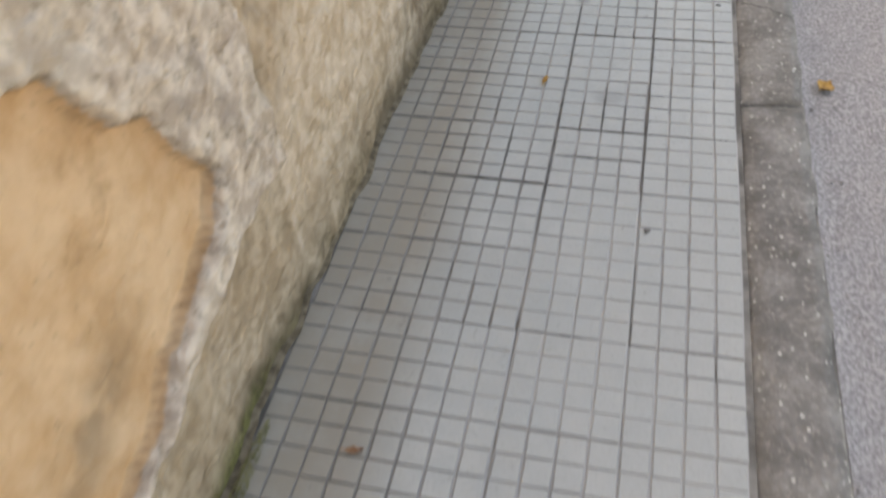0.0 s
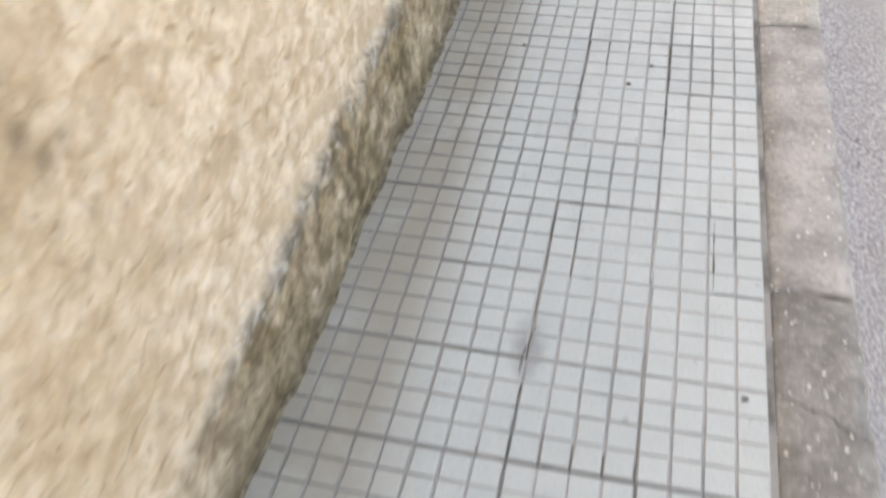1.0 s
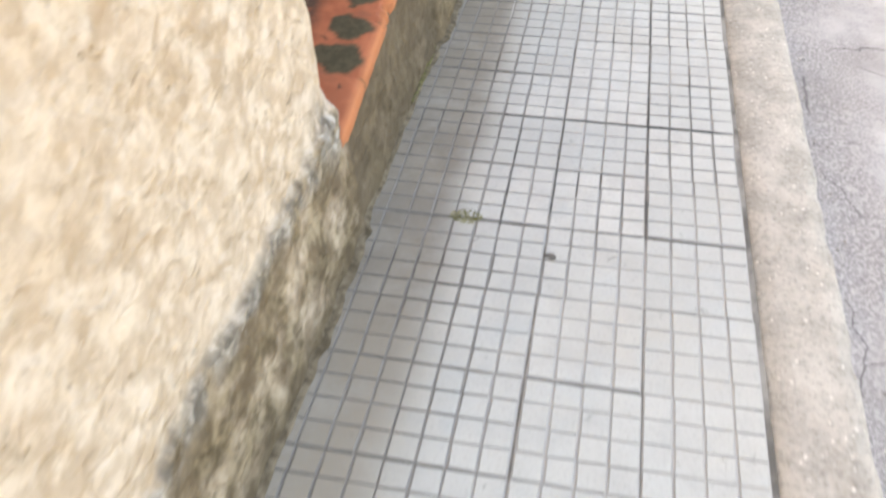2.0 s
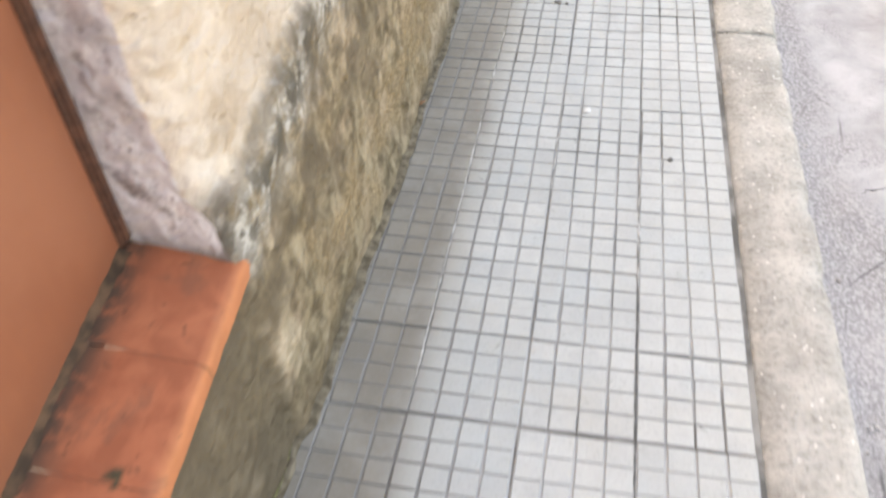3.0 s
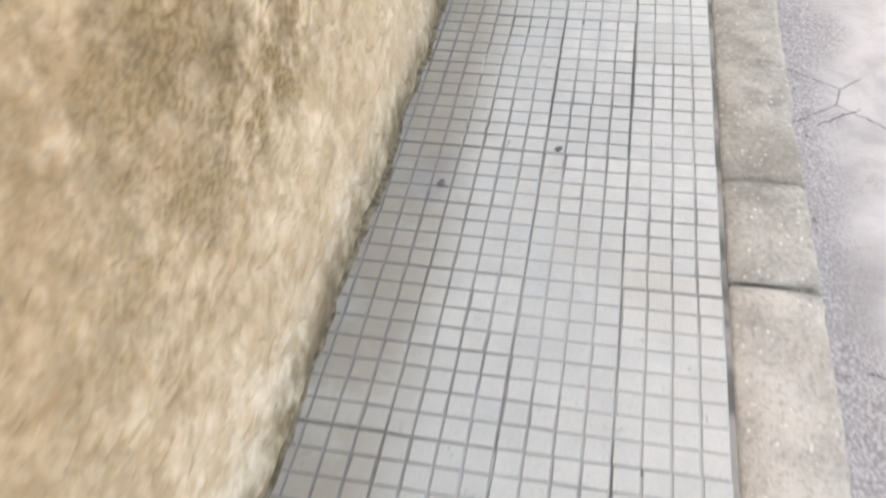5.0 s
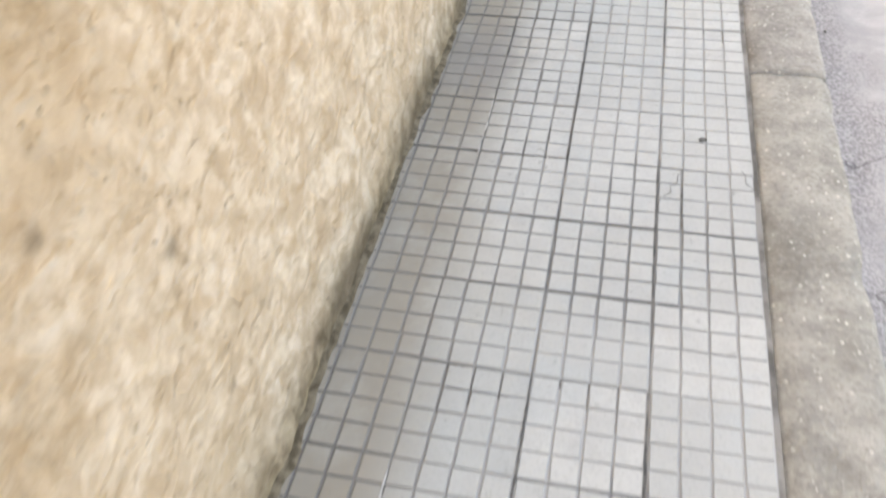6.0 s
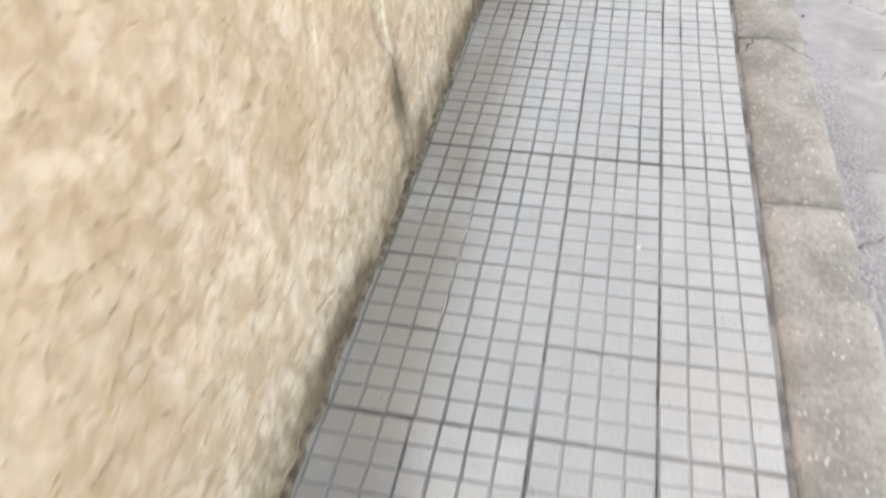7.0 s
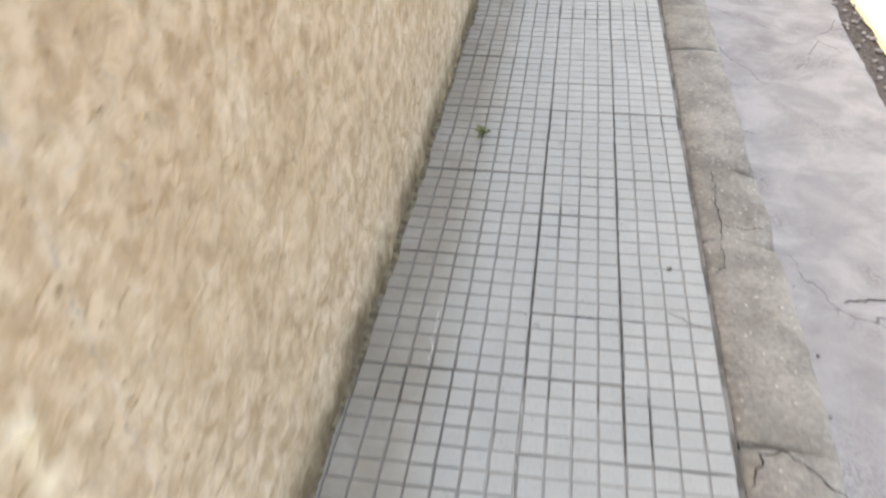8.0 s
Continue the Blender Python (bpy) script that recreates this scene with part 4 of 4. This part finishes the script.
def leaf_blade(length, width, curl, seed, fold=0.35):
    """A pointed leaf, folded along its rib and curled."""
    nu, nv = 12, 7
    verts = []
    for i in range(nu):
        u = i / (nu - 1)
        half = width * 0.5 * math.sin(math.pi * min(1, u * 0.96 + 0.02)) ** 0.8 * (1.15 - 0.4 * u)
        for j in range(nv):
            v = 2 * j / (nv - 1) - 1
            x = (u - 0.5) * length
            y = v * half * (1 + 0.12 * math.sin(9 * u + seed))
            z = abs(v) * half * fold + curl * (2 * u - 1) ** 2 * length * 0.5 + 0.002 * math.sin(14 * u + 3 * v + seed)
            verts.append((x, y, z))
    return verts, [tuple(int(q) for q in f) for f in grid_faces(nu, nv)]


def fallen_leaf(at, length, width, curl, turn, seed, mat, label, tilt=(0, 0)):
    thing = setting("fallen_leaf", label, "leaf", kind="")
    verts, faces = leaf_blade(length, width, curl, seed)
    me = pydata("blade", verts, faces)
    ob = part("blade", me, mat, thing)
    sol = ob.modifiers.new("thickness", "SOLIDIFY")
    sol.thickness = 0.0008
    bm = bmesh.new()
    bmesh.ops.create_cone(bm, segments=6, radius1=0.0012, radius2=0.0007, depth=length * 0.35, cap_ends=True, matrix=pose(-length * 0.62, 0, curl * length * 0.55, 0, 90, 0))
    part("stalk", bm, mat, thing)
    low = min(v[2] for v in verts)
    thing.matrix_world = pose(at[0], at[1], at[2] - low + 0.001, tilt[0], tilt[1], turn)
    return thing


fallen_leaf((-0.452, 0.979, 0.001), 0.034, 0.014, 0.15, 80, 1, M_LEAF_YELLOW, "small curled yellow-brown fallen leaf on the tiles")
fallen_leaf((0.235, 1.165, -0.095), 0.060, 0.046, 0.35, 60, 2, M_LEAF_YELLOW, "yellow-orange curled leaf lying against the kerb", (8, 10))
fallen_leaf((-0.770, 4.945, 0.008), 0.032, 0.016, 0.2, 40, 3, M_LEAF_BROWN, "small tan dry leaf at the foot of the wall")
fallen_leaf((-0.735, 5.575, 0.004), 0.040, 0.022, 0.2, 15, 4, M_LEAF_BROWN, "brown dry leaf beside a wall weed")
fallen_leaf((-0.621, -0.092, 0.001), 0.030, 0.012, 0.2, 10, 5, M_LEAF_BROWN, "tiny dark dry leaf fragment on the tiles")
fallen_leaf((0.52, 5.00, -0.098), 0.040, 0.026, 0.3, 30, 6, M_LEAF_YELLOW, "yellow dry leaf lying in the gutter")


def weed(at, count, size, seed, label, mat):
    rng = random.Random(seed)
    thing = setting("weed", label, "weed", kind="")
    bm = bmesh.new()
    bmesh.ops.create_cone(bm, segments=6, radius1=0.0025, radius2=0.0012, depth=size * 0.6, cap_ends=True, matrix=pose(0, 0, size * 0.28))
    part("stem", bm, mat, thing)
    for i in range(count):
        verts, faces = leaf_blade(size * rng.uniform(0.6, 1.0), size * rng.uniform(0.35, 0.5), rng.uniform(-0.3, 0.1), i)
        length = size
        verts = [(v[0] + length * 0.45, v[1], v[2]) for v in verts]
        ob = part("leaf", pydata("leaf", verts, faces), mat, thing)
        ob.matrix_basis = pose(0, 0, size * rng.uniform(0.15, 0.6), rng.uniform(-20, 20), -rng.uniform(5, 55), 360 * i / count + rng.uniform(-25, 25))
    thing.location = at
    return thing


weed((-0.768, 5.63, 0.0), 11, 0.042, 3, "small green weed growing from the foot of the wall", M_LEAF_GREEN)
weed((-0.602, 11.60, -0.002), 8, 0.032, 4, "small green weed sprouting from a tile joint", M_LEAF_GREEN)


def moss_tuft(at, rx, ry, count, seed, label):
    rng = random.Random(seed)
    verts, faces = [], []
    for _ in range(count):
        r, a = math.sqrt(rng.random()), rng.uniform(0, 6.283)
        c = Vector((r * rx * math.cos(a), r * ry * math.sin(a), 0))
        h = rng.uniform(0.003, 0.009) * (1.2 - 0.7 * r)
        w = rng.uniform(0.001, 0.0022)
        lean = Vector((rng.uniform(-1, 1), rng.uniform(-1, 1), 0)) * 0.003
        b = len(verts)
        verts += [c + Vector((w * math.cos(t), w * math.sin(t), 0)) for t in (0, 2.1, 4.2)] + [c + lean + Vector((0, 0, h))]
        faces += [(b, b + 1, b + 3), (b + 1, b + 2, b + 3), (b + 2, b, b + 3)]
    ob = part("moss", pydata("moss", verts, faces, False), M_MOSS)
    ob.location = at
    return tagged(ob, label, "moss", kind="stuff")


moss_tuft((-0.575, 3.205, -0.001), 0.034, 0.024, 190, 1, "yellow-green moss tuft in a tile joint")
moss_tuft((-0.782, -0.20, 0.006), 0.012, 0.14, 500, 2, "green moss along the foot of the wall")
moss_tuft((-0.785, 2.20, 0.006), 0.010, 0.10, 220, 3, "dark green moss along the foot of the wall")
moss_tuft((-0.785, 3.75, 0.006), 0.010, 0.16, 300, 4, "dark green moss below the clay sill")


# ---------------------------------------------------------------- pavement tiles
pavement = setting("pavement", "pale grey square-grooved cement tile pavement with dark joints", "pavement")
bm = bmesh.new()
bmesh.ops.create_cube(bm, size=1, matrix=Matrix.Translation((-0.405, 7, -0.0845)) @ Matrix.Diagonal((0.83, 24, 0.16, 1)))
part("mortar_bed", bm, M_MORTAR, pavement)


for k, (pts, w) in enumerate((
    ([(-0.15, 8.397), (-0.187, 8.30), (-0.197, 8.264)], 0.0035),
    ([(-0.025, 8.41), (-0.006, 8.346)], 0.0035),
    ([(-0.095, 10.843), (-0.05, 10.81), (-0.004, 10.784)], 0.005),
    ([(-0.405, 1.36), (-0.40, 1.42), (-0.392, 1.47)], 0.006),
    ([(-0.398, 2.06), (-0.402, 2.20)], 0.007),
)):
    crack("crack", pts, w, 0.0012, pavement, 400 + k, M_GUM)
# dirt packed into stretches of the joints: along the walk (x, from, to), then across it (y, from, to)
DIRT_ALONG = (
    (-0.3, 0.99, 0.8), (-0.55, 0.9, 0.815), (-0.5, 0.795, 0.6), (-0.4, 1.36, 0.62), (-0.4, 0.8, 0.54), (-0.09, 1.785, 1.605),
    (-0.198, 1.2, 0.58), (-0.198, 2.4, 2), (-0.098, 3.9, 3.745), (-0.2, 4.62, 3.22), (-0.5, 3.59, 3.18), (-0.4, 3.6, 3.21),
    (-0.15, 5.64, 5.48), (-0.15, 8.4, 8.21), (-0.202, 7.76, 7.2), (-0.202, 8.41, 8), (-0.4, 7.8, 7.3), (-0.6, 8.98, 8.4),
    (-0.4, 9, 8.36), (-0.199, 11.9, 10.42), (-0.4, 11.84, 10.62), (-0.15, 10.58, 10.41), (-0.6, 11.56, 11.38), (-0.2, 9.4, 8.9),
)
DIRT_ACROSS = (
    (0.704, -0.39, -0.205), (0.203, -0.39, -0.25), (0.606, -0.69, -0.41), (1.602, -0.09, 0), (1.2, -0.39, -0.02), (0.8, -0.4, -0.02),
    (3.604, -0.59, -0.03), (5.2, -0.3, -0.2), (5.502, -0.36, -0.003), (5.39, -0.3, -0.205), (9, -0.72, -0.42), (8.2, -0.145, -0.015),
    (10.8, -0.4, -0.22), (10.4, -0.19, -0.01), (11, -0.75, -0.59), (9.8, -0.59, -0.03),
)
for k, (x, y0, y1) in enumerate(DIRT_ALONG):
    crack("joint_dirt", [(x, y0), (x, y1)], 0.0075, -0.0004, pavement, 430 + k, M_JOINT_DIRT, 0.0008)
for k, (y, x0, x1) in enumerate(DIRT_ACROSS):
    crack("joint_dirt", [(x0, y), (x1, y)], 0.0072, -0.0004, pavement, 460 + k, M_JOINT_DIRT, 0.0008)
# pale cement grout smeared along others
for k, (x, y0, y1, w) in enumerate((
    (-0.601, 4.05, 4.92, 0.009), (-0.600, 5.02, 5.40, 0.008), (-0.602, 7.15, 7.60, 0.008), (-0.602, 8.30, 8.62, 0.007), (-0.601, 9.20, 9.62, 0.008),
    (-0.400, 4.62, 5.02, 0.007), (-0.401, 5.95, 6.40, 0.007), (-0.200, 4.35, 4.85, 0.007), (-0.201, 5.22, 5.80, 0.007), (-0.400, 1.85, 2.20, 0.007), (-0.200, 1.35, 1.80, 0.006), (-0.40, 10.25, 10.55, 0.006),
)):
    crack("grout_smear", [(x, y0), (x, (y0 + y1) / 2), (x, y1)], w, 0.0006, pavement, 480 + k, M_GROUT, 0.0012)
crack("scratch", [(-0.605, 10.60), (-0.612, 10.68), (-0.608, 10.78)], 0.005, 0.0012, pavement, 420, M_WHITE)


def tile_mesh(seed, w=0.0993, h=0.0993):
    """A cement tile of sixteen raised squares; the grooves between them hold dirt."""
    rng = random.Random(seed)
    verts, faces, mats = [], [], []
    cell = 2 * w / 4
    for i in range(4):
        for j in range(4):
            cx, cy = -w + cell * (i + 0.5), -h + 2 * h / 4 * (j + 0.5)
            gx, gy = rng.uniform(0.0014, 0.0022), rng.uniform(0.0008, 0.0015)
            b = len(verts)
            hx, hy = cell / 2 - gx, h / 4 - gy
            for sx, sy in ((-1, -1), (1, -1), (1, 1), (-1, 1)):
                wear = rng.random() ** 3 * 0.0022
                verts.append((cx + sx * (hx - 0.0008 - wear), cy + sy * (hy - 0.0008 - wear), 0.0 - rng.uniform(0, 0.0004)))
            for sx, sy in ((-1, -1), (1, -1), (1, 1), (-1, 1)):
                verts.append((cx + sx * (hx + 0.0006), cy + sy * (hy + 0.0006), -0.0032))
            faces.append((b, b + 1, b + 2, b + 3))
            mats.append(0)
            for k in range(4):
                n = (k + 1) % 4
                faces.append((b + k, b + 4 + k, b + 4 + n, b + n))
                mats.append(1)
    b = len(verts)
    for z in (-0.0030, -0.014):
        verts += [(-w, -h, z), (w, -h, z), (w, h, z), (-w, h, z)]
    faces.append((b, b + 1, b + 2, b + 3))
    mats.append(1)
    for k in range(4):
        n = (k + 1) % 4
        faces.append((b + k, b + 4 + k, b + 4 + n, b + n))
        mats.append(1)
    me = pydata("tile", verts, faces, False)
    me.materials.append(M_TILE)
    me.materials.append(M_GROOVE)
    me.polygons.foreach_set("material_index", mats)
    return me


TILES = [tile_mesh(300 + i) for i in range(8)]
rng = random.Random(77)


def tile_pose(i, j):
    x = -0.1 - 0.2 * i + (0.0, 0.0, -0.0010, 0.0010)[i] + rng.uniform(-0.0009, 0.0009)
    y = 0.2 * j + 0.1 + rng.uniform(-0.0014, 0.0014)
    loose = 0.5 < y < 1.5 or 2.9 < y < 4.3 or 7.9 < y < 9.7 or 11.2 < y < 12.6
    sx = rng.choice((0.993, 0.998, 1.001) if i < 2 else (0.998, 1.003))
    sy = rng.choice((0.980, 0.986, 0.992, 1.0) if loose else (0.994, 1.0, 1.003, 1.004))
    m = pose(x, y, rng.uniform(-0.0016, 0.0008), rng.uniform(-0.25, 0.25), rng.uniform(-0.25, 0.25), rng.uniform(-0.22, 0.22) + rng.choice((0, 180)))
    return m @ Matrix.Diagonal((sx, sy, 1, 1))


for j in range(-3, 68):
    for i in range(4):
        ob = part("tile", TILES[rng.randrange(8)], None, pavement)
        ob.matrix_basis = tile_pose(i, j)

# the pavement before and beyond
verts, faces, mats = [], [], []
src = TILES[0]
for j in list(range(-20, -3)) + list(range(68, 90)):
    for i in range(4):
        m = tile_pose(i, j)
        b = len(verts)
        verts += [m @ v.co for v in src.vertices]
        for p in src.polygons:
            faces.append([b + k for k in p.vertices])
            mats.append(p.material_index)
me = pydata("far_tiles", verts, faces, False)
me.materials.append(M_TILE)
me.materials.append(M_GROOVE)
me.polygons.foreach_set("material_index", mats)
far = part("far_tiles", me, None, pavement)
tagged(far, kind="stuff")
